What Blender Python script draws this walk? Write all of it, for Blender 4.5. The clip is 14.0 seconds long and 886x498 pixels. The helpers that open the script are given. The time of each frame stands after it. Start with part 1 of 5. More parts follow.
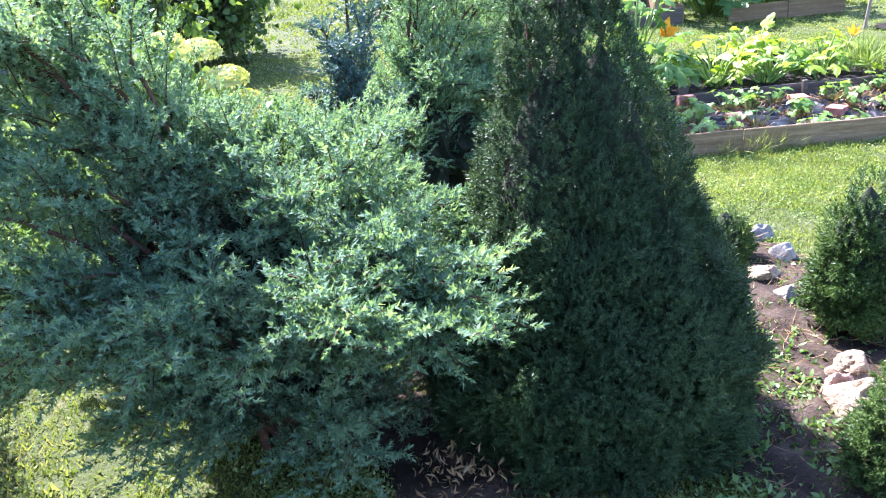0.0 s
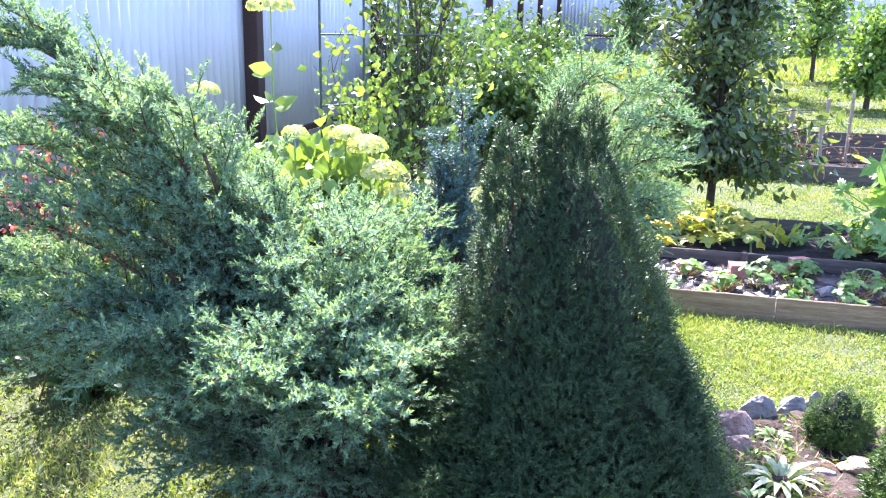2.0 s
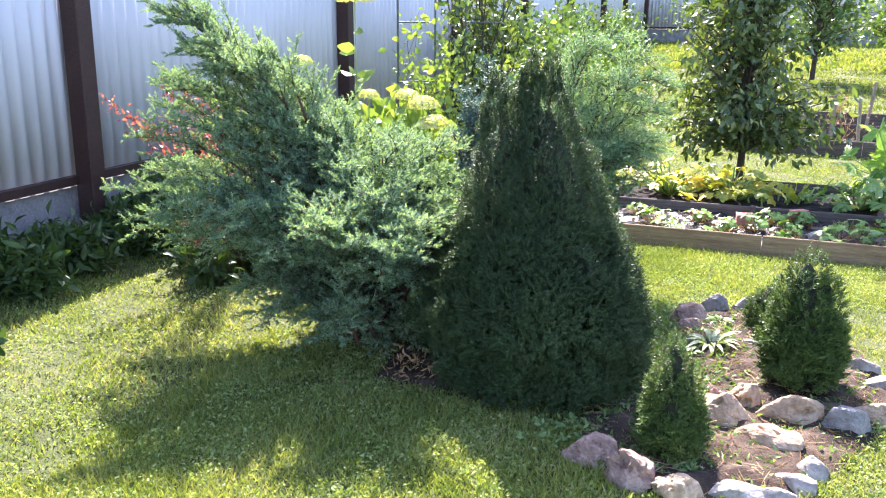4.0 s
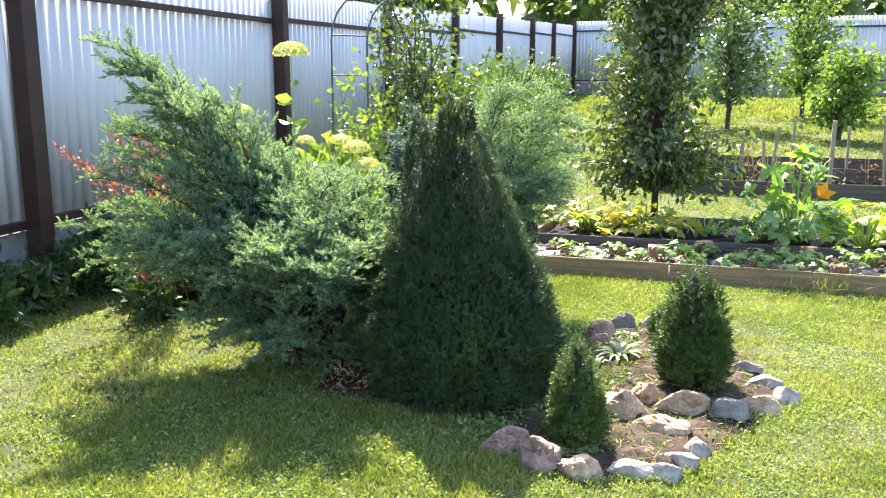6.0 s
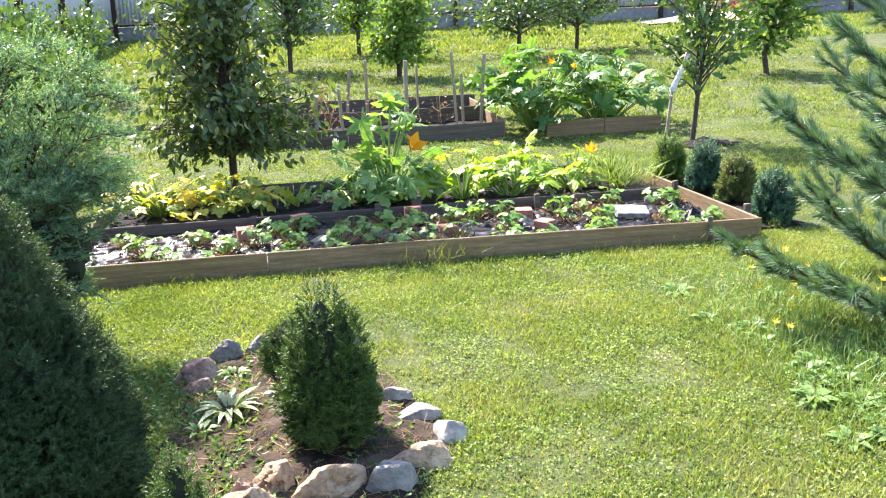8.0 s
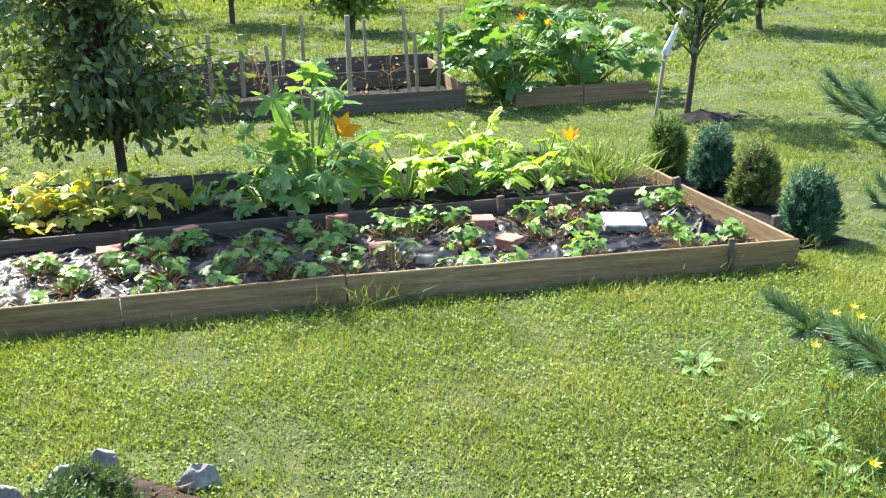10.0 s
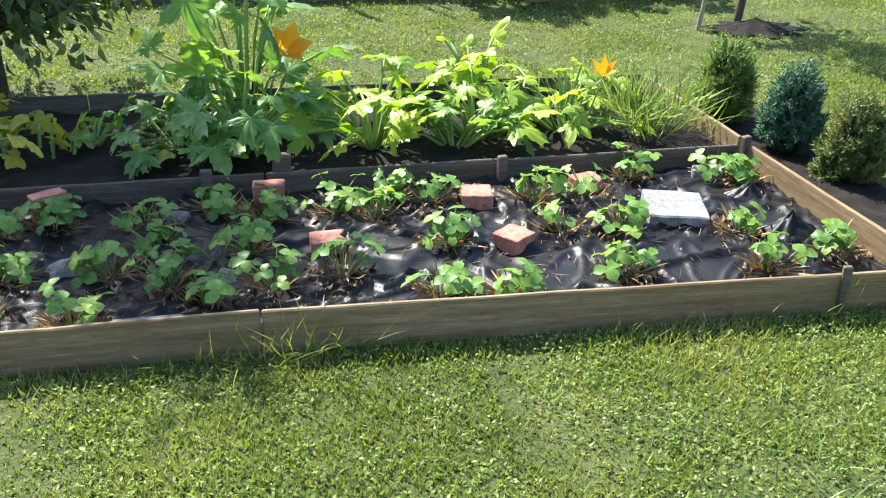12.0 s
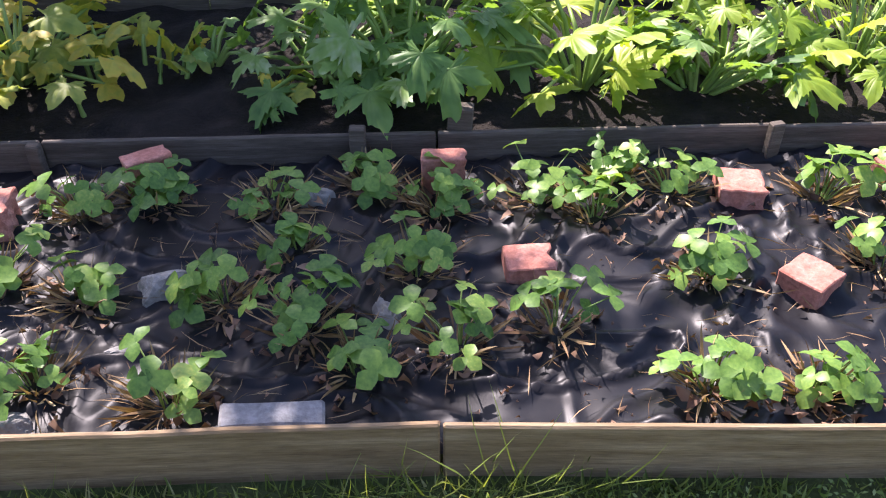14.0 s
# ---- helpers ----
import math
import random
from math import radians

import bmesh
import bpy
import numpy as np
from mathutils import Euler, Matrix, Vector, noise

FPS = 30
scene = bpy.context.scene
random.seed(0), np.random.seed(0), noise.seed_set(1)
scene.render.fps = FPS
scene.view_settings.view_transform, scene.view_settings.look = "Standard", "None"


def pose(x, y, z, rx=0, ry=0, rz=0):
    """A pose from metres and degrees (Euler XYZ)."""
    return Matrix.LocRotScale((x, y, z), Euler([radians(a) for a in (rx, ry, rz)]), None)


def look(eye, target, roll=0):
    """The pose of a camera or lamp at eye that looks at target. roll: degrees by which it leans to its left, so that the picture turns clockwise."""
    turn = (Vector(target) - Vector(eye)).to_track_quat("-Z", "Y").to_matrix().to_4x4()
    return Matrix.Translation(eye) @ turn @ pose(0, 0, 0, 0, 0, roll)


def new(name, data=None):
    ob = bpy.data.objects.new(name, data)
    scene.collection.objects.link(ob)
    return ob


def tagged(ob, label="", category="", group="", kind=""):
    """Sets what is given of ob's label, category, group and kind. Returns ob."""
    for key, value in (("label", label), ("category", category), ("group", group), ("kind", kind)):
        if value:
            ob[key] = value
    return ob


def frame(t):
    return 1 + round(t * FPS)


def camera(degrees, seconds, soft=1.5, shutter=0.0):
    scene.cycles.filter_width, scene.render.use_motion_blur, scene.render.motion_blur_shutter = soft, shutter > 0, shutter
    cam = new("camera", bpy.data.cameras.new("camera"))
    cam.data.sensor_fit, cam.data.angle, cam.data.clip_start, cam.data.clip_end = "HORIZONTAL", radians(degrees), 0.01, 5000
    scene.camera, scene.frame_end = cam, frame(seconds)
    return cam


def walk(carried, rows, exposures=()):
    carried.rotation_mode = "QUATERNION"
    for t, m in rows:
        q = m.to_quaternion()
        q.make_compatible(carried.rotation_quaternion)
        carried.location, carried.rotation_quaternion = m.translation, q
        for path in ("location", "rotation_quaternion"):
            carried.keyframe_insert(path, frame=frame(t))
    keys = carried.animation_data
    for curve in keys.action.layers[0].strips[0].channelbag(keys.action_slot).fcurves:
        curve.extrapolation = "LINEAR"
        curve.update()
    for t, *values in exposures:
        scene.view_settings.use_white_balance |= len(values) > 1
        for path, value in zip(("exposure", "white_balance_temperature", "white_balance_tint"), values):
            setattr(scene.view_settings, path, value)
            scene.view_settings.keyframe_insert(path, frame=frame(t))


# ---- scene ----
cam = camera(53.2, 14.0, soft=1.15)
METRES, EYE, TILT, LEAN, TURN = 8.5, 1.5, 0.0, 0.0, -7.9
ROWS = [
    (0.0, 0.0, 0.0, 0.0, -1.37, -21.83, 3.43),
    (0.5, 0.0355, 0.0034, -0.0033, -2.31, -25.17, 4.32),
    (1.0, 0.0666, 0.0137, -0.0015, 0.58, -24.59, 2.18),
    (1.5, 0.0933, 0.0139, 0.0002, 15.74, -17.56, -0.72),
    (2.0, 0.1192, -0.0007, 0.002, 23.6, -14.13, -0.8),
    (2.5, 0.1455, -0.0358, -0.0043, 26.78, -16.9, -0.88),
    (3.0, 0.1668, -0.0601, -0.0034, 28.9, -16.42, -1.2),
    (5.5, 0.2568, -0.1689, -0.0075, 29.41, -11.65, 0.08),
    (6.0, 0.2447, -0.1577, -0.008, 25.82, -11.02, 0.13),
    (6.5, 0.2283, -0.1361, -0.0038, 19.11, -11.51, 0.5),
    (7.0, 0.2207, -0.1013, -0.0035, 14.68, -12.26, 0.3),
    (7.5, 0.2127, -0.059, -0.0041, 7.96, -13.74, 0.24),
    (8.0, 0.2054, -0.0171, -0.0031, -2.1, -15.25, 2.08),
    (10.5, 0.2425, 0.202, -0.0064, -5.06, -19.78, 1.38),
    (11.0, 0.2449, 0.2446, -0.006, -7.83, -21.24, 1.47),
    (11.5, 0.2482, 0.2931, -0.0056, -7.59, -22.3, 0.18),
    (12.0, 0.2518, 0.332, -0.009, -3.6, -27.03, -0.93),
    (12.5, 0.25, 0.3718, -0.0111, -4.23, -31.04, 0.09),
    (13.0, 0.2445, 0.4034, -0.0107, -3.74, -32.89, 0.02),
    (13.5, 0.2369, 0.4379, -0.0126, 3.05, -35.09, -0.09),
    (14.0, 0.2213, 0.4603, -0.0168, 5.23, -37.61, -0.16),
]
walk(cam, [(t, pose(0, 0, EYE, TILT, LEAN, TURN) @ pose(METRES * x, METRES * y, METRES * z, 90 + pitch, roll, yaw)) for t, x, y, z, yaw, pitch, roll in ROWS], [(0.0, 2.58, 5500, 28), (1.0, 2.55, 5500, 28), (2.0, 2.85, 5550, 34), (3.0, 2.74, 5800, 35), (5.5, 2.48, 6600, 20), (8.0, 2.22, 6350, 18), (10.5, 1.9, 6300, 7), (12.5, 1.74, 6250, 8), (14.0, 1.68, 6300, 29)])

# ---- world, sun ----
SUN_DIR = Vector((-0.38, 0.82, 1.0)).normalized()  # towards the sun
world = bpy.data.worlds.new("sky_world")
scene.world = world
world.use_nodes = True
_nt = world.node_tree
_sky = _nt.nodes.new("ShaderNodeTexSky")
_sky.sky_type = "NISHITA"
_sky.sun_disc = False
_sky.sun_elevation = math.asin(SUN_DIR.z)
_sky.sun_rotation = math.atan2(SUN_DIR.x, SUN_DIR.y)
_nt.links.new(_sky.outputs[0], _nt.nodes["Background"].inputs[0])
_nt.nodes["Background"].inputs[1].default_value = 0.125
sun = new("sun", bpy.data.lights.new("sun", "SUN"))
sun.data.energy, sun.data.angle, sun.data.color = 5.0, radians(0.55), (1.0, 0.94, 0.84)
sun.matrix_world = look(SUN_DIR * 30, (0, 0, 0))

# ---- materials ----


def node_mat(name):
    m = bpy.data.materials.new(name)
    m.use_nodes = True
    nt = m.node_tree
    return m, nt, nt.nodes["Principled BSDF"]


def ramp(nt, fac, stops):
    r = nt.nodes.new("ShaderNodeValToRGB")
    els = r.color_ramp.elements
    while len(els) < len(stops):
        els.new(0.5)
    for e, (p, c) in zip(els, stops):
        e.position, e.color = p, (*c, 1)
    nt.links.new(fac, r.inputs[0])
    return r.outputs[0]


def noise_tex(nt, scale, detail=4.0, rough=0.6, stretch=None, where="Object"):
    tc = nt.nodes.new("ShaderNodeTexCoord")
    n = nt.nodes.new("ShaderNodeTexNoise")
    n.inputs["Scale"].default_value, n.inputs["Detail"].default_value, n.inputs["Roughness"].default_value = scale, detail, rough
    src = tc.outputs[where]
    if stretch:
        mp = nt.nodes.new("ShaderNodeMapping")
        mp.inputs["Scale"].default_value = stretch
        nt.links.new(src, mp.inputs[0])
        src = mp.outputs[0]
    nt.links.new(src, n.inputs["Vector"])
    return n.outputs["Fac"]


def mix_col(nt, a, b, fac, mode="MIX"):
    m = nt.nodes.new("ShaderNodeMix")
    m.data_type, m.blend_type = "RGBA", mode
    for sock, v in ((m.inputs[6], a), (m.inputs[7], b), (m.inputs[0], fac)):
        if isinstance(v, (int, float)):
            sock.default_value = v
        elif isinstance(v, tuple):
            sock.default_value = (*v, 1)
        else:
            nt.links.new(v, sock)
    return m.outputs[2]


def bump(nt, bsdf, height, strength, dist):
    b = nt.nodes.new("ShaderNodeBump")
    b.inputs["Strength"].default_value, b.inputs["Distance"].default_value = strength, dist
    nt.links.new(height, b.inputs["Height"])
    nt.links.new(b.outputs[0], bsdf.inputs["Normal"])


def leaf_mat(name, stops, trans=0.4, rough=0.5, patch=1.2, per_obj=0.12, gloss=0.35):
    """Leaves: each one its own tone, drifting over the plant, part of the light going through."""
    m, nt, b = node_mat(name)
    g = nt.nodes.new("ShaderNodeNewGeometry")
    n = noise_tex(nt, patch * 3, 2, where="Object")
    add = nt.nodes.new("ShaderNodeMath")
    add.operation = "MULTIPLY_ADD"
    nt.links.new(g.outputs["Random Per Island"], add.inputs[0])
    add.inputs[1].default_value = 0.6
    sub = nt.nodes.new("ShaderNodeMath")
    sub.operation = "MULTIPLY_ADD"
    nt.links.new(n, sub.inputs[0])
    sub.inputs[1].default_value, sub.inputs[2].default_value = 1.0, -0.3 - per_obj / 2
    nt.links.new(sub.outputs[0], add.inputs[2])
    oi = nt.nodes.new("ShaderNodeObjectInfo")
    own = nt.nodes.new("ShaderNodeMath")
    own.operation = "MULTIPLY_ADD"
    nt.links.new(oi.outputs["Random"], own.inputs[0])
    own.inputs[1].default_value = per_obj
    nt.links.new(add.outputs[0], own.inputs[2])
    col = ramp(nt, own.outputs[0], stops)
    nt.links.new(col, b.inputs["Base Color"])
    b.inputs["Roughness"].default_value = rough
    b.inputs["Specular IOR Level"].default_value = gloss
    t = nt.nodes.new("ShaderNodeBsdfTranslucent")
    tcol = mix_col(nt, col, (1.0, 1.0, 0.35), 1.0, "MULTIPLY")
    br = nt.nodes.new("ShaderNodeBrightContrast")
    br.inputs[1].default_value = 0.0
    nt.links.new(tcol, br.inputs[0])
    nt.links.new(br.outputs[0], t.inputs[0])
    mx = nt.nodes.new("ShaderNodeMixShader")
    mx.inputs[0].default_value = trans
    nt.links.new(b.outputs[0], mx.inputs[1])
    nt.links.new(t.outputs[0], mx.inputs[2])
    nt.links.new(mx.outputs[0], nt.nodes["Material Output"].inputs[0])
    return m


def rough_mat(name, stops, scale, rough=0.85, fine=60.0, bump_d=0.01, stretch=None, big=None, rand=0.0, where="Object"):
    """Earth, stone, wood, concrete: two scales of tone and a relief."""
    m, nt, b = node_mat(name)
    n1 = noise_tex(nt, scale, 5, 0.65, stretch, where)
    n2 = noise_tex(nt, fine, 4, 0.7, stretch, where)
    col = ramp(nt, n1, stops)
    dark = ramp(nt, n2, [(0.3, (0.55, 0.55, 0.55)), (0.65, (1.15, 1.15, 1.15))])
    col = mix_col(nt, col, dark, 0.8, "MULTIPLY")
    if rand:
        oi = nt.nodes.new("ShaderNodeObjectInfo")
        col = mix_col(nt, col, ramp(nt, oi.outputs["Random"], [(0, (1 - rand,) * 3), (1, (1 + rand,) * 3)]), 1.0, "MULTIPLY")
    nt.links.new(col, b.inputs["Base Color"])
    b.inputs["Roughness"].default_value = rough
    b.inputs["Specular IOR Level"].default_value = 0.25
    bump(nt, b, n2, 0.7, bump_d)
    return m


M = {}
M["lawn"] = rough_mat("lawn_ground", [(0.25, (0.032, 0.042, 0.012)), (0.42, (0.058, 0.075, 0.02)), (0.56, (0.08, 0.10, 0.03)), (0.76, (0.15, 0.135, 0.06))], 4.5, 0.9, 60, 0.03)
M["grass"] = leaf_mat("grass_blades", [(0.05, (0.072, 0.118, 0.022)), (0.4, (0.185, 0.25, 0.055)), (0.7, (0.29, 0.335, 0.095)), (0.95, (0.46, 0.41, 0.22))], 0.42, 0.55, 0.5, gloss=0.2)
M["clover"] = leaf_mat("clover_leaves", [(0.1, (0.085, 0.15, 0.035)), (0.5, (0.20, 0.29, 0.08)), (1.0, (0.42, 0.48, 0.22))], 0.45, 0.55, 0.6, gloss=0.2)
M["soil"] = rough_mat("dry_soil", [(0.3, (0.018, 0.012, 0.008)), (0.5, (0.05, 0.034, 0.022)), (0.75, (0.135, 0.10, 0.07))], 6, 0.95, 70, 0.02)
M["black_soil"] = rough_mat("black_soil", [(0.3, (0.007, 0.0055, 0.0045)), (0.55, (0.017, 0.013, 0.010)), (0.8, (0.04, 0.03, 0.023))], 12, 0.95, 80, 0.02)
M["wood"] = rough_mat("weathered_plank", [(0.25, (0.135, 0.085, 0.042)), (0.5, (0.225, 0.155, 0.085)), (0.8, (0.35, 0.265, 0.165))], 5, 0.75, 30, 0.002, (0.6, 9, 9), rand=0.12)
M["dark_wood"] = rough_mat("dark_plank", [(0.25, (0.06, 0.048, 0.036)), (0.5, (0.11, 0.09, 0.07)), (0.8, (0.20, 0.17, 0.14))], 5, 0.8, 30, 0.002, (0.6, 9, 9), rand=0.15)
M["stake"] = rough_mat("grey_stake_wood", [(0.3, (0.20, 0.16, 0.11)), (0.7, (0.38, 0.32, 0.23))], 8, 0.8, 40, 0.002, (6, 6, 0.8))
M["bark"] = rough_mat("bark", [(0.3, (0.035, 0.027, 0.02)), (0.7, (0.11, 0.085, 0.065))], 20, 0.9, 80, 0.004, (3, 3, 0.7))
M["red_twig"] = rough_mat("reddish_twig", [(0.3, (0.06, 0.03, 0.02)), (0.7, (0.14, 0.08, 0.05))], 20, 0.85, 80, 0.002)
M["tan_stone"] = rough_mat("porous_tan_stone", [(0.25, (0.20, 0.14, 0.09)), (0.5, (0.42, 0.31, 0.20)), (0.75, (0.58, 0.46, 0.33))], 7, 0.9, 42, 0.025, rand=0.15)
M["pink_stone"] = rough_mat("pinkish_stone", [(0.25, (0.13, 0.085, 0.065)), (0.5, (0.31, 0.21, 0.16)), (0.8, (0.54, 0.43, 0.35))], 8, 0.9, 42, 0.025, rand=0.12)
M["white_stone"] = rough_mat("pale_stone", [(0.25, (0.13, 0.12, 0.105)), (0.5, (0.28, 0.265, 0.235)), (0.8, (0.50, 0.47, 0.42))], 5, 0.75, 30, 0.01, rand=0.1)
M["grey_stone"] = rough_mat("grey_stone", [(0.25, (0.10, 0.10, 0.095)), (0.5, (0.21, 0.205, 0.19)), (0.8, (0.40, 0.385, 0.36))], 6, 0.8, 34, 0.012, rand=0.15)
M["brick"] = rough_mat("red_brick", [(0.25, (0.34, 0.115, 0.08)), (0.5, (0.45, 0.19, 0.14)), (0.8, (0.58, 0.33, 0.27))], 14, 0.9, 90, 0.003, rand=0.15)
M["concrete"] = rough_mat("concrete", [(0.25, (0.16, 0.16, 0.16)), (0.6, (0.27, 0.27, 0.265)), (0.8, (0.36, 0.36, 0.35))], 6, 0.9, 50, 0.004)
M["rust"] = rough_mat("brown_painted_steel", [(0.3, (0.032, 0.017, 0.014)), (0.7, (0.06, 0.032, 0.026))], 3, 0.55, 60, 0.001)
M["tube"] = rough_mat("grey_green_steel_tube", [(0.3, (0.05, 0.065, 0.06)), (0.7, (0.10, 0.12, 0.11))], 6, 0.45, 60, 0.001)
M["white_wrap"] = rough_mat("white_cloth", [(0.3, (0.55, 0.55, 0.53)), (0.7, (0.78, 0.78, 0.76))], 9, 0.9, 40, 0.006)
M["straw"] = leaf_mat("dry_stalks", [(0.1, (0.14, 0.075, 0.035)), (0.5, (0.30, 0.19, 0.09)), (0.95, (0.48, 0.36, 0.20))], 0.15, 0.8)
M["dead_leaf"] = leaf_mat("dead_leaves", [(0.1, (0.09, 0.045, 0.03)), (0.5, (0.19, 0.11, 0.07)), (0.95, (0.33, 0.21, 0.14))], 0.15, 0.8)

m, nt, b = node_mat("black_plastic_film")
b.inputs["Base Color"].default_value = (0.012, 0.012, 0.014, 1)
n = noise_tex(nt, 3.0, 4, 0.6)
nt.links.new(ramp(nt, n, [(0.3, (0.34,) * 3), (0.7, (0.5,) * 3)]), b.inputs["Roughness"])
nt.links.new(ramp(nt, noise_tex(nt, 14, 5, 0.7), [(0.45, (0.008, 0.008, 0.010)), (0.68, (0.014, 0.013, 0.014)), (0.85, (0.04, 0.035, 0.03))]), b.inputs["Base Color"])
b.inputs["Specular IOR Level"].default_value = 0.2
rid = nt.nodes.new("ShaderNodeTexNoise")
rid.noise_type = "RIDGED_MULTIFRACTAL"
rid.inputs["Scale"].default_value, rid.inputs["Detail"].default_value, rid.inputs["Distortion"].default_value = 5.5, 3.0, 0.6
rtc, rmp = nt.nodes.new("ShaderNodeTexCoord"), nt.nodes.new("ShaderNodeMapping")
rmp.inputs["Scale"].default_value, rmp.inputs["Rotation"].default_value = (1.0, 0.5, 1.0), (0, 0, 0.5)
nt.links.new(rtc.outputs["Object"], rmp.inputs[0])
nt.links.new(rmp.outputs[0], rid.inputs["Vector"])
bump(nt, b, rid.outputs["Fac"], 0.8, 0.014)
M["film"] = m

m, nt, b = node_mat("painted_sheet_metal")
nt.links.new(ramp(nt, noise_tex(nt, 1.1, 4, 0.6, (1, 1, 0.25)), [(0.3, (0.44, 0.455, 0.475)), (0.7, (0.53, 0.545, 0.56))]), b.inputs["Base Color"])
b.inputs["Roughness"].default_value = 0.45
bump(nt, b, noise_tex(nt, 20, 2), 0.1, 0.002)
M["sheet"] = m

M["juniper"] = leaf_mat("juniper_needles", [(0.1, (0.085, 0.155, 0.11)), (0.45, (0.17, 0.285, 0.19)), (0.75, (0.27, 0.39, 0.255)), (1.0, (0.45, 0.53, 0.31))], 0.48, 0.65, 1.0, gloss=0.15)
M["juniper_pale"] = leaf_mat("feathery_juniper_needles", [(0.1, (0.09, 0.18, 0.11)), (0.45, (0.17, 0.29, 0.18)), (0.75, (0.27, 0.40, 0.23)), (1.0, (0.40, 0.50, 0.25))], 0.42, 0.5, 1.0, gloss=0.18)
M["juniper_blue"] = leaf_mat("blue_juniper_needles", [(0.1, (0.04, 0.09, 0.08)), (0.5, (0.08, 0.15, 0.135)), (1.0, (0.14, 0.23, 0.19))], 0.2, 0.5, 1.0, gloss=0.18)
M["spruce"] = leaf_mat("dark_spruce_needles", [(0.1, (0.028, 0.055, 0.026)), (0.5, (0.052, 0.094, 0.04)), (0.8, (0.08, 0.13, 0.05)), (1.0, (0.15, 0.185, 0.07))], 0.26, 0.45, 0.9, gloss=0.18)
M["spruce_bright"] = leaf_mat("green_spruce_needles", [(0.1, (0.03, 0.065, 0.018)), (0.5, (0.065, 0.12, 0.03)), (0.8, (0.12, 0.18, 0.045)), (1.0, (0.24, 0.27, 0.08))], 0.25, 0.45, 0.9, gloss=0.18)
M["pine"] = leaf_mat("pine_needles", [(0.1, (0.05, 0.10, 0.05)), (0.5, (0.10, 0.18, 0.09)), (1.0, (0.18, 0.28, 0.15))], 0.2, 0.4, 0.9)
# dark tone that stands in for the shade inside dense conifers
M["core"] = rough_mat("inner_shade_fill", [(0.3, (0.02, 0.026, 0.014)), (0.7, (0.042, 0.05, 0.028))], 30, 0.95, 90, 0.02)
M["pear"] = leaf_mat("pear_leaves", [(0.1, (0.035, 0.07, 0.022)), (0.5, (0.08, 0.13, 0.04)), (0.8, (0.15, 0.20, 0.065)), (1.0, (0.28, 0.30, 0.11))], 0.36, 0.32, 0.8, gloss=0.5)
M["fruit_leaf"] = leaf_mat("fruit_tree_leaves", [(0.1, (0.05, 0.10, 0.025)), (0.5, (0.10, 0.18, 0.045)), (1.0, (0.19, 0.27, 0.09))], 0.28, 0.4, 0.8, gloss=0.4)
M["light_leaf"] = leaf_mat("bright_shrub_leaves", [(0.1, (0.07, 0.14, 0.03)), (0.5, (0.15, 0.26, 0.05)), (1.0, (0.28, 0.38, 0.09))], 0.45, 0.4, 0.8)
M["hydrangea"] = leaf_mat("hydrangea_leaves", [(0.1, (0.11, 0.19, 0.035)), (0.5, (0.23, 0.34, 0.07)), (1.0, (0.40, 0.47, 0.13))], 0.36, 0.45, 0.8)
M["mophead"] = leaf_mat("hydrangea_petals", [(0.1, (0.40, 0.45, 0.12)), (0.5, (0.60, 0.62, 0.22)), (1.0, (0.78, 0.76, 0.42))], 0.35, 0.6, 0.8)
M["barberry"] = leaf_mat("barberry_leaves", [(0.1, (0.16, 0.05, 0.055)), (0.5, (0.34, 0.10, 0.115)), (0.8, (0.52, 0.18, 0.19)), (1.0, (0.66, 0.32, 0.30))], 0.4, 0.45, 0.9)
M["zucchini"] = leaf_mat("zucchini_leaves", [(0.1, (0.065, 0.16, 0.04)), (0.5, (0.16, 0.30, 0.075)), (0.8, (0.26, 0.42, 0.11)), (1.0, (0.46, 0.56, 0.32))], 0.5, 0.45, 1.0, per_obj=0.6)
M["marrow"] = leaf_mat("dark_marrow_leaves", [(0.1, (0.045, 0.12, 0.035)), (0.5, (0.11, 0.23, 0.06)), (0.8, (0.18, 0.32, 0.08)), (1.0, (0.32, 0.42, 0.18))], 0.4, 0.45, 1.0, per_obj=0.6)
M["squash"] = leaf_mat("bright_squash_leaves", [(0.1, (0.15, 0.28, 0.03)), (0.5, (0.28, 0.42, 0.04)), (1.0, (0.45, 0.52, 0.08))], 0.48, 0.45, 1.0, per_obj=0.6)
M["yellow_squash"] = leaf_mat("yellowing_squash_leaves", [(0.1, (0.16, 0.24, 0.04)), (0.45, (0.36, 0.40, 0.07)), (0.75, (0.60, 0.50, 0.07)), (1.0, (0.62, 0.38, 0.06))], 0.45, 0.5, 1.0, per_obj=0.6)
M["stalk"] = leaf_mat("green_stalks", [(0.1, (0.16, 0.28, 0.06)), (1.0, (0.32, 0.42, 0.12))], 0.2, 0.45)
M["strawberry"] = leaf_mat("strawberry_leaves", [(0.1, (0.075, 0.17, 0.035)), (0.45, (0.15, 0.29, 0.06)), (0.8, (0.25, 0.40, 0.08)), (1.0, (0.42, 0.50, 0.11))], 0.45, 0.42, 1.5, per_obj=0.6)
M["flower"] = leaf_mat("orange_petals", [(0.1, (0.75, 0.28, 0.01)), (1.0, (0.88, 0.45, 0.03))], 0.45, 0.5)
M["yellow_flower"] = leaf_mat("yellow_petals", [(0.1, (0.80, 0.60, 0.02)), (1.0, (0.90, 0.72, 0.05))], 0.3, 0.5)
M["pink_flower"] = leaf_mat("pink_petals", [(0.1, (0.65, 0.15, 0.25)), (1.0, (0.80, 0.35, 0.45))], 0.3, 0.5)
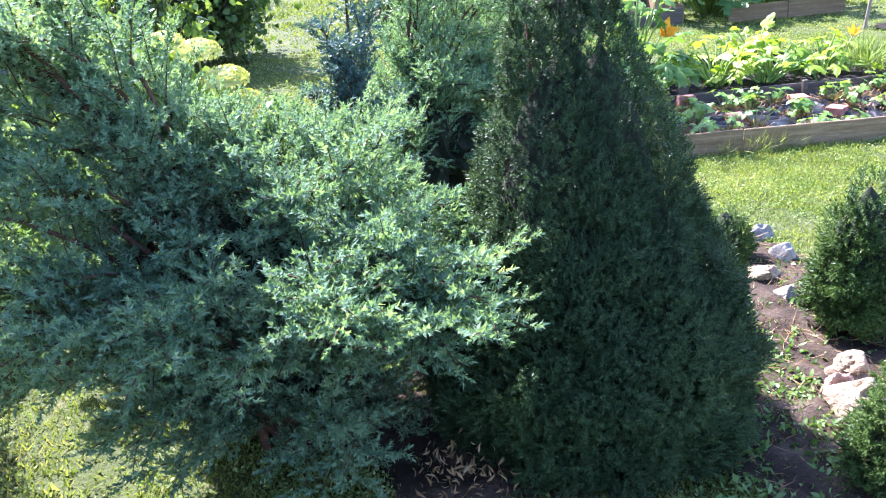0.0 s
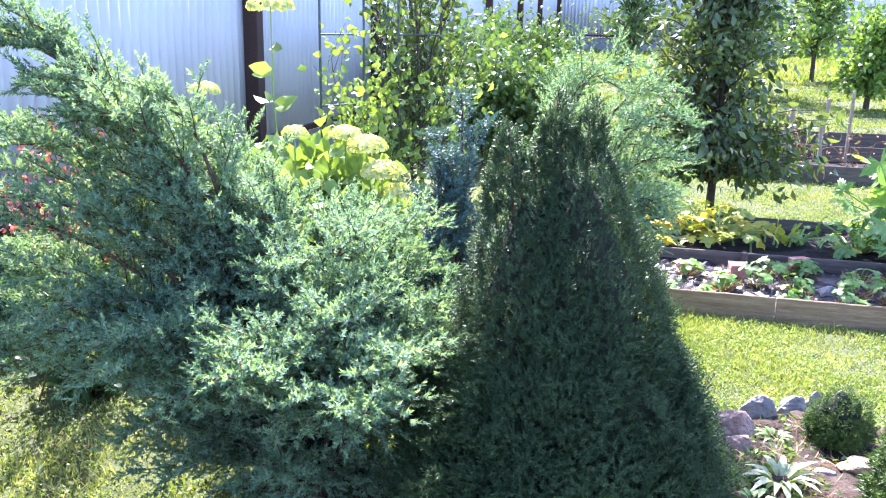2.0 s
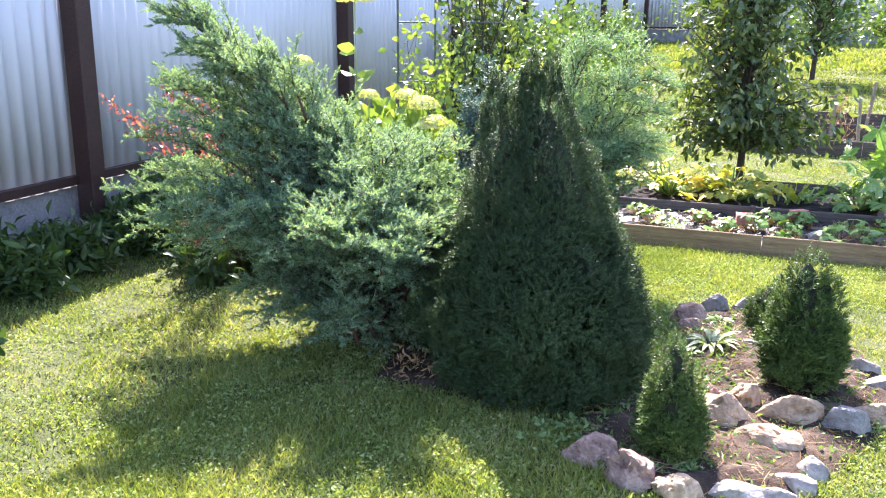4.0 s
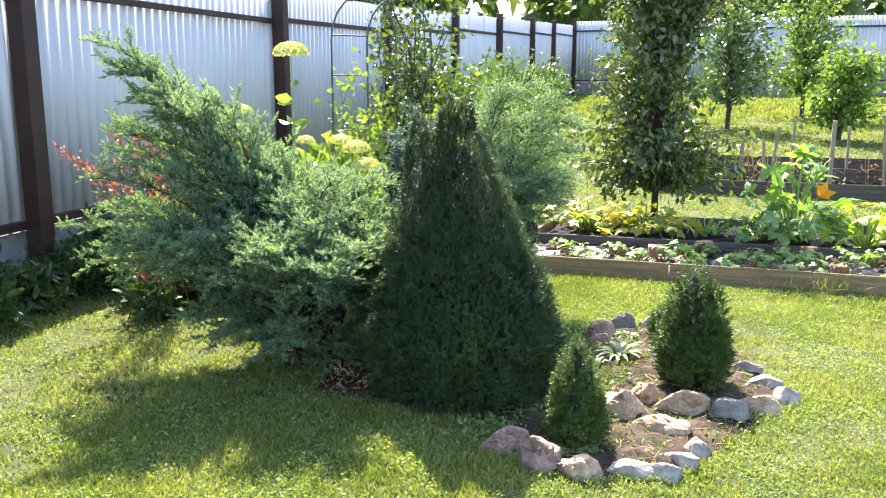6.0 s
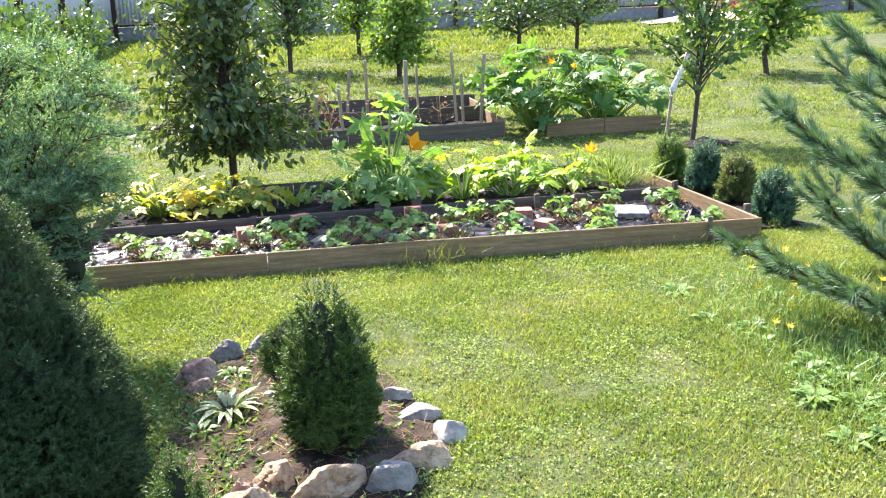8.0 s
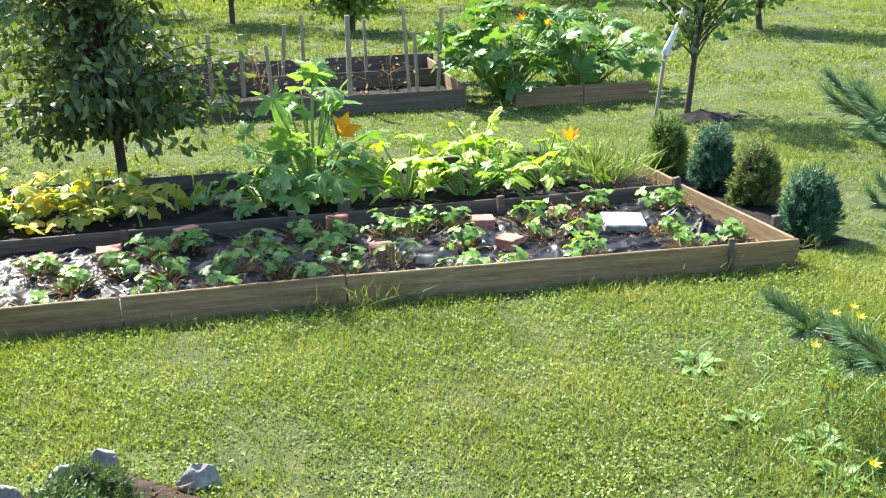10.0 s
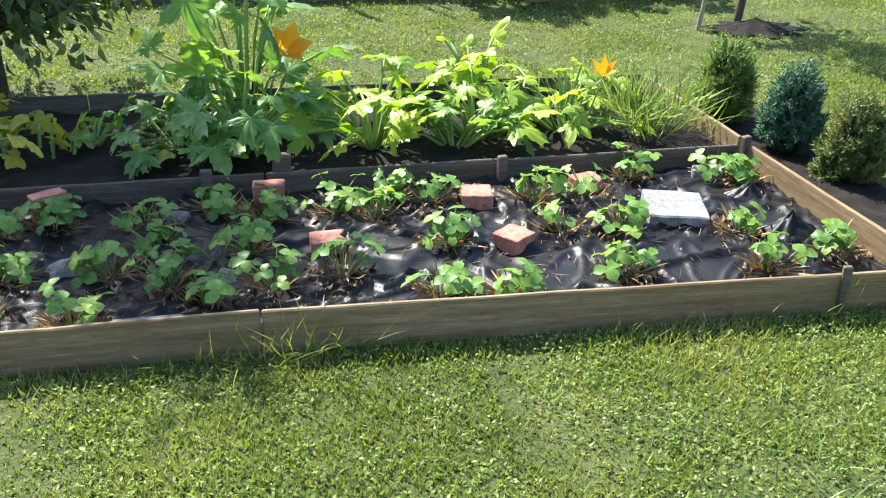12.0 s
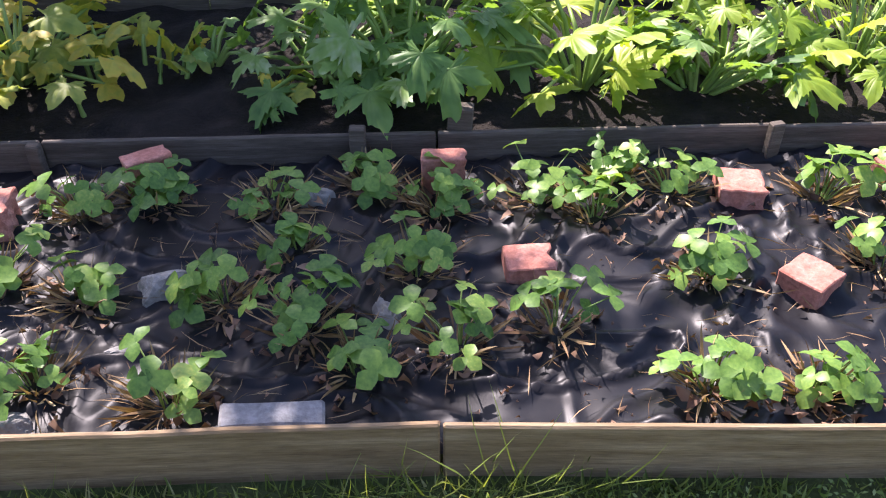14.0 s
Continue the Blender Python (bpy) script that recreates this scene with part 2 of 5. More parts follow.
M["hosta"] = leaf_mat("cream_edged_hosta_leaves", [(0.1, (0.16, 0.26, 0.09)), (0.5, (0.32, 0.39, 0.18)), (1.0, (0.55, 0.56, 0.36))], 0.35, 0.4, 3)
M["weed"] = leaf_mat("weed_leaves", [(0.1, (0.07, 0.14, 0.04)), (0.5, (0.15, 0.26, 0.07)), (1.0, (0.30, 0.40, 0.16))], 0.35, 0.45, 1.5)
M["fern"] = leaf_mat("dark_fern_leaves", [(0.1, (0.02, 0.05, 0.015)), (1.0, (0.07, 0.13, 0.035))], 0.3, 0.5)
M["thuja_teal"] = leaf_mat("teal_thuja", [(0.1, (0.03, 0.09, 0.05)), (1.0, (0.10, 0.20, 0.12))], 0.2, 0.5)
M["thuja_gold"] = leaf_mat("golden_tipped_thuja", [(0.1, (0.06, 0.13, 0.03)), (0.6, (0.16, 0.25, 0.05)), (1.0, (0.34, 0.36, 0.08))], 0.3, 0.5)
M["thuja_rust"] = leaf_mat("rusty_thuja", [(0.1, (0.07, 0.12, 0.03)), (0.6, (0.16, 0.21, 0.06)), (1.0, (0.30, 0.13, 0.08))], 0.25, 0.5)
M["woods"] = leaf_mat("far_tree_leaves", [(0.1, (0.05, 0.09, 0.03)), (0.5, (0.10, 0.16, 0.05)), (1.0, (0.19, 0.25, 0.09))], 0.3, 0.5, 0.2)
M["plaster"] = rough_mat("white_plaster", [(0.3, (0.66, 0.66, 0.66)), (0.7, (0.78, 0.78, 0.77))], 2, 0.85, 30, 0.002)
M["roof"] = rough_mat("grey_roofing", [(0.3, (0.12, 0.12, 0.13)), (0.7, (0.20, 0.20, 0.21))], 3, 0.7, 30, 0.004)
M["orange_brick"] = rough_mat("orange_brick", [(0.3, (0.50, 0.17, 0.08)), (0.7, (0.60, 0.27, 0.15))], 5, 0.85, 40, 0.003)
M["dark_glass"] = rough_mat("dark_opening", [(0.3, (0.02, 0.02, 0.022)), (0.7, (0.04, 0.04, 0.045))], 3, 0.2, 20, 0.0005)
M["sand"] = rough_mat("pale_sand", [(0.3, (0.40, 0.33, 0.24)), (0.7, (0.56, 0.49, 0.38))], 3, 0.95, 40, 0.01)

# ---- mesh helpers ----
rng = np.random.default_rng(7)


def fast_mesh(name, V, F):
    V, F = np.asarray(V, np.float32), np.asarray(F, np.int32)
    k = F.shape[1]
    me = bpy.data.meshes.new(name)
    me.vertices.add(len(V))
    me.vertices.foreach_set("co", V.ravel())
    me.loops.add(F.size)
    me.loops.foreach_set("vertex_index", F.ravel())
    me.polygons.add(len(F))
    me.polygons.foreach_set("loop_start", np.arange(0, F.size, k, dtype=np.int32))
    me.update(calc_edges=True)
    return me


def join(geos):
    V, F, n = [], [], 0
    for v, f in geos:
        V.append(v)
        F.append(np.asarray(f) + n)
        n += len(v)
    return np.concatenate(V), np.concatenate(F)


def part(name, geo, material, parent=None, label="", smooth=False, kind=""):
    """One mesh object under a thing or under a part; geo is a bmesh, (verts, faces) or a mesh."""
    if isinstance(geo, bpy.types.Mesh):
        me = geo
    elif isinstance(geo, tuple):
        me = fast_mesh(name, *geo)
    else:
        me = bpy.data.meshes.new(name)
        geo.to_mesh(me)
        geo.free()
    if not me.materials:
        me.materials.append(M[material])
    if smooth:
        me.polygons.foreach_set("use_smooth", np.ones(len(me.polygons), bool))
    ob = new(name, me)
    if parent is not None:
        ob.parent = parent
    if label:
        ob["label"] = label
    if kind:
        ob["kind"] = kind
    return ob


def thing(name, m, label, category, group="", kind=""):
    ob = new(name)
    ob.matrix_basis = m
    return tagged(ob, label, category, group, kind)


def unit(a):
    a = np.asarray(a, float)
    return a / np.maximum(np.linalg.norm(a, axis=-1, keepdims=True), 1e-9)


def bases(dirs, roll):
    """Turns: the template's z goes along dirs, rolled about it."""
    z = unit(dirs)
    up = np.where(np.abs(z[:, 2:3]) > 0.97, [[1.0, 0, 0]], [[0, 0, 1.0]])
    x = unit(np.cross(up, z))
    y = np.cross(z, x)
    c, s = np.cos(roll)[:, None], np.sin(roll)[:, None]
    return np.stack([x * c + y * s, y * c - x * s, z], axis=2)


def scatter(tpl, pos, dirs, scale, roll=None):
    V, F = tpl
    n = len(pos)
    roll = rng.uniform(0, 2 * np.pi, n) if roll is None else roll
    R = bases(dirs, roll) * np.reshape(scale, (-1, 1, 1))
    W = np.einsum("nij,vj->nvi", R, V) + np.asarray(pos)[:, None, :]
    G = F[None] + (np.arange(n) * len(V))[:, None, None]
    return W.reshape(-1, 3), G.reshape(-1, F.shape[1])


def tube(pts, radii, n=6):
    P = np.asarray(pts, float)
    t = unit(np.gradient(P, axis=0))
    B = bases(t, np.zeros(len(P)))
    a = np.arange(n) / n * 2 * np.pi
    ring = np.stack([np.cos(a), np.sin(a), np.zeros(n)], 1)
    V = (np.einsum("nij,vj->nvi", B, ring) * np.reshape(radii, (-1, 1, 1)) + P[:, None]).reshape(-1, 3)
    F = []
    for i in range(len(P) - 1):
        for j in range(n):
            a0, a1, b0, b1 = i * n + j, i * n + (j + 1) % n, (i + 1) * n + j, (i + 1) * n + (j + 1) % n
            F += [(a0, a1, b1), (a0, b1, b0)]
    e = (len(P) - 1) * n
    F += [(e, e + j, e + j + 1) for j in range(1, n - 1)]
    return V, np.array(F)


def box_mesh(name, sx, sy, sz, bevel=0.004, rough=0.0, cuts=0, seed=0):
    """A bevelled block, its foot at z = 0."""
    bm = bmesh.new()
    bmesh.ops.create_cube(bm, size=1.0)
    for v in bm.verts:
        v.co = Vector((v.co.x * sx, v.co.y * sy, (v.co.z + 0.5) * sz))
    if bevel:
        bmesh.ops.bevel(bm, geom=list(bm.edges), offset=bevel, segments=1, affect="EDGES")
    if cuts:
        bmesh.ops.subdivide_edges(bm, edges=[e for e in bm.edges if e.calc_length() > max(sx, sy, sz) * 0.4], cuts=cuts, use_grid_fill=True)
    if rough:
        for v in bm.verts:
            v.co += noise.noise_vector(v.co * 14 + Vector((seed * 3.7, 0, 0))) * rough
    me = bpy.data.meshes.new(name)
    bm.to_mesh(me)
    bm.free()
    return me


def lift(y):
    """The ground's height: level near the beds, rising gently towards the back fence."""
    return 0.0385 * np.maximum(0.0, np.asarray(y, float) - 8.0)


# leaf and needle templates, growing along z
def needle_sprig(n, length, needle, width, spread=0.8):
    V, F = [], []
    for i in range(n):
        s = (i + 0.5) / n
        a = i * 2.399
        o = np.array([0, 0, s * length])
        d = np.array([math.cos(a) * spread, math.sin(a) * spread, 0.75])
        d = d / np.linalg.norm(d) * needle * (1.0 - 0.35 * s)
        w = np.array([-math.sin(a), math.cos(a), 0]) * width / 2
        k = len(V)
        V += [o - w, o + w, o + d]
        F.append((k, k + 1, k + 2))
    k = len(V)
    V += [np.array([-width / 2, 0, length * 0.8]), np.array([width / 2, 0, length * 0.8]), np.array([0, 0, length + needle * 0.6])]
    F.append((k, k + 1, k + 2))
    return np.array(V), np.array(F)


def blade_leaf(length=1.0, width=0.4, fold=0.12, bend=0.15):
    V = np.array([(0, 0, 0), (-width / 2, fold * width, 0.45), (0, 0, 0.5), (width / 2, fold * width, 0.45), (-width * 0.3, fold * width * 0.6 - bend * 0.5, 0.8), (width * 0.3, fold * width * 0.6 - bend * 0.5, 0.8), (0, -bend, 1.0)]) * [1, 1, length]
    F = np.array([(0, 2, 1), (0, 3, 2), (1, 2, 4), (2, 5, 4), (2, 3, 5), (4, 5, 6)])
    return V, F


def lobed_leaf(lobes=5, depth=0.35, n=26, cup=0.15, seed=0, toothed=0.06):
    """A big palmate leaf in the xz-plane: stalk joint at the origin, tip along z, facing y."""
    r = np.random.default_rng(seed)
    V, F = [(0, 0, 0)], []
    for i in range(n + 1):
        a = -2.55 + 5.1 * i / n
        rad = 0.55 * (1 + 0.35 * math.cos(a)) * (1 - depth * (0.5 - 0.5 * math.cos(lobes * a + math.pi * (lobes % 2 == 0)))) + r.uniform(-toothed, toothed)
        x, z = math.sin(a) * rad, math.cos(a) * rad
        V.append((x * 0.5, -cup * 0.05 + r.uniform(-0.02, 0.02), z * 0.5))
        V.append((x, -cup * rad * rad * 1.8 + 0.05 * math.sin(a * 5) + r.uniform(-0.03, 0.03), z))
    for i in range(n):
        a0, b0, a1, b1 = 1 + 2 * i, 2 + 2 * i, 3 + 2 * i, 4 + 2 * i
        F += [(0, a0, a1), (a0, b0, b1), (a0, b1, a1)]
    return np.array(V, float), np.array(F)


SPRIG = needle_sprig(12, 0.052, 0.022, 0.0088, 0.9)
SPRIG_LONG = needle_sprig(12, 0.07, 0.02, 0.0075, 0.7)
SHOOT = needle_sprig(11, 0.034, 0.017, 0.0046, 0.85)
PINE_SHOOT = needle_sprig(46, 0.13, 0.075, 0.0026, 0.55)
LEAF = blade_leaf()

# ---- ground and lawn ----
def ground_sheet():
    xs = np.unique(np.concatenate([np.linspace(-600, -40, 12), np.linspace(-40, 40, 81), np.linspace(40, 600, 12)]))
    ys = np.unique(np.concatenate([np.linspace(-600, -20, 12), np.linspace(-20, 45, 66), np.linspace(45, 900, 14)]))
    X, Y = np.meshgrid(xs, ys)
    Z = lift(np.minimum(Y, 60))
    near = (np.abs(X) < 30) & (Y < 40) & (Y > -15)
    Z = Z + near * 0.012 * np.sin(X * 1.7 + 0.4) * np.sin(Y * 1.3) * (np.abs(X - 2.5) > 2.8)
    V = np.stack([X.ravel(), Y.ravel(), Z.ravel()], 1)
    w = len(xs)
    i = np.arange(len(ys) - 1)[:, None] * w + np.arange(w - 1)[None]
    F = np.stack([i, i + 1, i + w + 1, i + w], -1).reshape(-1, 4)
    tagged(part("ground", (V, F), "lawn"), "sunlit mown lawn ground rising gently to the fence", "ground", kind="structure")


ground_sheet()

ROCKERY = [(1.05, 1.62), (1.3, 1.40), (1.72, 1.46), (1.86, 1.75), (2.06, 2.16), (2.2, 2.4), (2.08, 2.8), (1.92, 3.3), (1.62, 3.55), (1.3, 3.4), (1.2, 2.9), (1.12, 2.4), (0.6, 1.85), (0.1, 1.9), (0.05, 2.6), (0.8, 2.8)]
BED_X0, BED_X1, BED_Y0, BED_YM, BED_Y1 = 0.32, 4.56, 4.682, 5.755, 6.80


def inside(px, py, poly):
    hit = np.zeros(len(px), bool)
    for (x0, y0), (x1, y1) in zip(poly, poly[1:] + poly[:1]):
        c = (y0 > py) != (y1 > py)
        hit ^= c & (px < (x1 - x0) * (py - y0) / (y1 - y0 + 1e-12) + x0)
    return hit


def lawn_free(px, py):
    ok = ~((px > BED_X0 - 0.02) & (px < BED_X1 + 0.04) & (py > BED_Y0 - 0.02 - 0.05 * np.clip(px - 2.45, 0, 2.1)) & (py < BED_Y1 + 0.05))
    ok &= ~((px > 4.62) & (px < 5.0) & (py > 4.75) & (py < 6.6))
    ok &= ~((px > 0.9) & (px < 4.1) & (py > 9.3) & (py < 11.6))
    return ok


def patchy(px, py):
    """How thick the turf stands, with thin and bare spots."""
    v = np.array([noise.noise((x * 1.9, y * 1.9, 0.3)) + 0.6 * noise.noise((x * 6.1, y * 6.1, 3.0)) for x, y in zip(px, py)])
    return v


def blades(n, box, h, w, name, label):
    x0, x1, y0, y1 = box
    px, py = rng.uniform(x0, x1, n), rng.uniform(y0, y1, n)
    ok = lawn_free(px, py)
    soil = inside(px, py, ROCKERY)
    ok &= ~soil | (rng.uniform(0, 1, n) < np.where(px < 1.28, 0.7, 0.25))
    px, py = px[ok], py[ok]
    v = patchy(px, py)
    ok = rng.uniform(-0.75, 0.0, len(px)) < v
    for cx, cy, r in ((3.11, 4.32, 0.07), (3.55, 3.75, 0.09), (3.9, 2.5, 0.16), (2.8, 2.05, 0.1), (2.35, 1.2, 0.12)):
        ok &= (np.hypot(px - cx, (py - cy) * 1.3) > r) | (rng.uniform(0, 1, len(px)) < 0.25)
    px, py, v = px[ok], py[ok], v[ok]
    k = len(px)
    a = rng.uniform(0, 2 * np.pi, k)
    hh = h * rng.uniform(0.45, 1.25, k) * (1 + 0.5 * v)
    edge = (np.abs(py - BED_Y0 + 0.06 + 0.05 * np.clip(px - 2.45, 0, 2.1)) < 0.06) & (px > 0.3) & (px < 4.7)
    hh = np.where(edge, hh * rng.uniform(0.9, 1.6, k), hh)
    lean = rng.uniform(0.2, 1.1, k) * hh
    la = rng.uniform(0, 2 * np.pi, k)
    base = np.stack([px, py, lift(py) - 0.004], 1)
    side = np.stack([np.cos(a), np.sin(a), 0 * a], 1) * (w * rng.uniform(0.6, 1.3, k))[:, None] / 2
    tip = base + np.stack([np.cos(la) * lean, np.sin(la) * lean, hh], 1)
    V = np.stack([base - side, base + side, tip], 1).reshape(-1, 3)
    F = np.arange(3 * k).reshape(-1, 3)
    tagged(part(name, (V, F), "grass"), label, "grass", kind="stuff")


blades(330000, (-0.6, 5.2, 0.2, 4.72), 0.027, 0.0075, "lawn_grass", "short patchy mown grass in sun")
blades(120000, (-3.3, 1.2, -0.6, 4.6), 0.027, 0.008, "lawn_grass", "short mown grass between fence and juniper")
blades(120000, (-1.0, 9.0, 6.8, 9.4), 0.022, 0.009, "lawn_grass", "short mown grass behind the vegetable bed")
blades(90000, (4.6, 9.0, 2.4, 6.8), 0.022, 0.009, "lawn_grass", "short mown grass beside the vegetable bed")
blades(150000, (-3.0, 14.0, 9.4, 20.0), 0.038, 0.024, "lawn_grass", "mown orchard grass under the fruit trees")


blades(60000, (-3.0, 22.0, 20.0, 29.4), 0.08, 0.06, "lawn_grass", "mown grass before the back fence")


def clover(n, box, size, name):
    x0, x1, y0, y1 = box
    px, py = rng.uniform(x0, x1, n), rng.uniform(y0, y1, n)
    v = np.array([noise.noise((x * 3.1 + 9, y * 3.1, 0.9)) + 0.7 * noise.noise((x * 11, y * 11, 4.9)) for x, y in zip(px, py)])
    ok = lawn_free(px, py) & ~inside(px, py, ROCKERY) & (v > rng.uniform(-0.5, 0.4, n))
    px, py = px[ok], py[ok]
    k = len(px)
    tpl = (np.array([(0, 0, 0), (-0.24, 0.1, 0.5), (0.24, 0.1, 0.5), (0, -0.1, 1.0)]), np.array([(0, 2, 1), (1, 2, 3)]))
    d = np.stack([rng.normal(0, 1, k), rng.normal(0, 1, k), rng.uniform(-0.2, 0.9, k)], 1)
    pos = np.stack([px, py, lift(py) + rng.uniform(0.004, 0.024, k)], 1)
    tagged(part(name, scatter(tpl, pos, d, size * rng.uniform(0.5, 1.3, k)), "clover"), "low clover and broad-leaved weeds in the turf", "clover", kind="stuff")


clover(270000, (-0.4, 5.0, 0.2, 4.62), 0.0145, "lawn_clover")
clover(60000, (-2.5, 1.0, -0.4, 4.0), 0.017, "lawn_clover")
clover(40000, (-1.0, 8.0, 6.85, 9.4), 0.022, "lawn_clover")

# ---- fence ----
FENCE_X, BACK_Y = -3.42, 29.5
FENCE_FOOT = 0.46  # top of the plinth


def corrugated(width, height, pitch=0.115, depth=0.018):
    """A sheet of rounded corrugations, facing +y at x from 0 to width, with thickness."""
    n = int(width / pitch * 6)
    x = np.linspace(0, width, n)
    y = depth * np.tanh(1.6 * np.sin(x / pitch * 2 * np.pi))
    rows = []
    for yy in (y, y - 0.004):
        for z in (0, height):
            rows.append(np.stack([x, yy, np.full(n, z)], 1))
    V = np.concatenate(rows)
    i = np.arange(n - 1)
    q = lambda a, c: np.stack([a * n + i, a * n + i + 1, c * n + i + 1, c * n + i], 1)
    return V, np.concatenate([q(0, 1), q(3, 2), q(1, 3), q(2, 0)])


def fence(name, start, direction, spans, height, label):
    """Posts with sheets between them; each span is its length."""
    f = thing(name, Matrix.Identity(4), label, "fence")
    d = np.array([*direction, 0.0])
    rz = math.degrees(math.atan2(d[1], d[0]))
    at = np.array([*start, 0.0])
    post = box_mesh("post", 0.13, 0.13, height + 0.12, 0.006)
    for k, s in enumerate(spans):
        g0, g1 = float(lift(at[1])), float(lift((at + d * s)[1]))
        p = part("post", post, "rust", f)
        inward = np.array([d[1], -d[0], 0]) * 0.10
        p.matrix_basis = pose(*(at + inward + [0, 0, g0 - 0.05]), 0, 0, rz)
        slope = (g1 - g0) / s
        tilt = Matrix(((1, 0, 0, 0), (0, 1, 0, 0), (slope, 0, 1, 0), (0, 0, 0, 1)))
        n = max(1, round(s / 1.2))
        sheet = corrugated(s / n - 0.003, height - FENCE_FOOT)
        me = None
        for j in range(n):
            o = part("sheet", me or sheet, "sheet", f)
            me = o.data
            o.matrix_basis = pose(*(at + d * (j * s / n) + [0, 0, g0 + slope * j * s / n + FENCE_FOOT]), 0, 0, rz) @ tilt
        for z, hgt, nm in ((FENCE_FOOT - 0.03, 0.06, "bottom_rail"), (height - 0.35, 0.05, "top_rail")):
            o = part(nm, box_mesh(nm, s, 0.04, hgt, 0.004), "rust", f)
            o.matrix_basis = pose(*(at + d * s / 2 + inward * 0.42 + [0, 0, (g0 + g1) / 2 + z]), 0, 0, rz) @ Matrix(((1, 0, 0, 0), (0, 1, 0, 0), (slope, 0, 1, 0), (0, 0, 0, 1)))
        o = part("plinth", box_mesh("plinth", s, 0.08, FENCE_FOOT + 0.1, 0.008, 0.004, 5, k), "concrete", f, "stained grey concrete plinth")
        o.matrix_basis = pose(*(at + d * s / 2 - inward * 0.3 + [0, 0, (g0 + g1) / 2 - 0.14]), 0, 0, rz) @ tilt
        at = at + d * s
    return f


# the side fence runs a little askew, nearer to the junipers at this end
fence("sheet_metal_fence", (-2.174, -11.214), (-0.033, 0.99946), [3.6, 3.6, 3.6, 3.6, 3.75, 3.44, 3.52, 3.66, 3.94, 3.45, 4.57], 2.33, "tall pale grey corrugated metal fence with brown posts")
fence("back_fence", (FENCE_X, BACK_Y), (1, 0), [3.6] * 9, 2.45, "pale corrugated metal fence along the garden's end")

# ---- vegetable beds ----


def planks(parent, p0, p1, height, mat, cuts, thick=0.016, z0=-0.022):
    """Boards end to end from p0 to p1, cut at the given fractions."""
    p0, p1 = Vector((*p0, 0)), Vector((*p1, 0))
    d = p1 - p0
    rz = math.degrees(math.atan2(d.y, d.x))
    edges = [0, *cuts, 1]
    for k, (a, b_) in enumerate(zip(edges, edges[1:])):
        ln = d.length * (b_ - a) - 0.006
        o = part("plank", box_mesh("plank", ln, thick, height, 0.004, 0.0025, 9, k + p0.x), mat, parent)
        c = p0 + d * (a + b_) / 2
        g = float(lift(c.y))
        o.matrix_basis = pose(c.x, c.y, g + z0, rng.uniform(-1.2, 1.2), rng.uniform(-0.12, 0.12), rz)


def small_stake(parent, x, y, z, w, h, mat="dark_wood", lean=3):
    o = part("stake", box_mesh("stake", w, w * 0.7, h, 0.004, 0.002, 3, x), mat, parent)
    o.matrix_basis = pose(x, y, z, rng.uniform(-lean, lean), rng.uniform(-lean, lean), rng.uniform(-15, 15))


bed = thing("raised_bed", Matrix.Identity(4), "long weathered plank raised bed split into two plots", "raised bed")
planks(bed, (BED_X0, BED_Y0 + 0.008), (2.452, BED_Y0 + 0.002), 0.16, "wood", [0.56])
planks(bed, (2.452, BED_Y0 + 0.002), (4.56, BED_Y0 - 0.105), 0.16, "wood", [])
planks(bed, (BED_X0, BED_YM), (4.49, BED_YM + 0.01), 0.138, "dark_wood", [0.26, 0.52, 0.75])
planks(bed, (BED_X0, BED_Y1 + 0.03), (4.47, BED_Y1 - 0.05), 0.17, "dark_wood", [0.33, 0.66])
planks(bed, (4.55, BED_Y0 - 0.085), (4.51, BED_YM - 0.03), 0.16, "wood", [])
planks(bed, (4.51, BED_YM + 0.03), (4.48, BED_Y1 - 0.05), 0.165, "wood", [])
planks(bed, (BED_X0, BED_Y0 + 0.03), (BED_X0 + 0.02, BED_YM - 0.01), 0.16, "wood", [])
planks(bed, (BED_X0 + 0.02, BED_YM + 0.05), (BED_X0 + 0.03, BED_Y1), 0.17, "wood", [])
for x, y, z, w, h in ((2.27, 5.725, -0.02, 0.045, 0.175), (2.55, 5.79, 0.0, 0.07, 0.18), (3.43, 5.725, -0.02, 0.04, 0.165), (4.50, 5.72, -0.02, 0.04, 0.19), (4.22, 4.578, 0.02, 0.028, 0.15), (4.62, 4.88, -0.03, 0.045, 0.19), (1.4, 5.72, -0.02, 0.04, 0.15)):
    small_stake(bed, x, y, z, w, h)


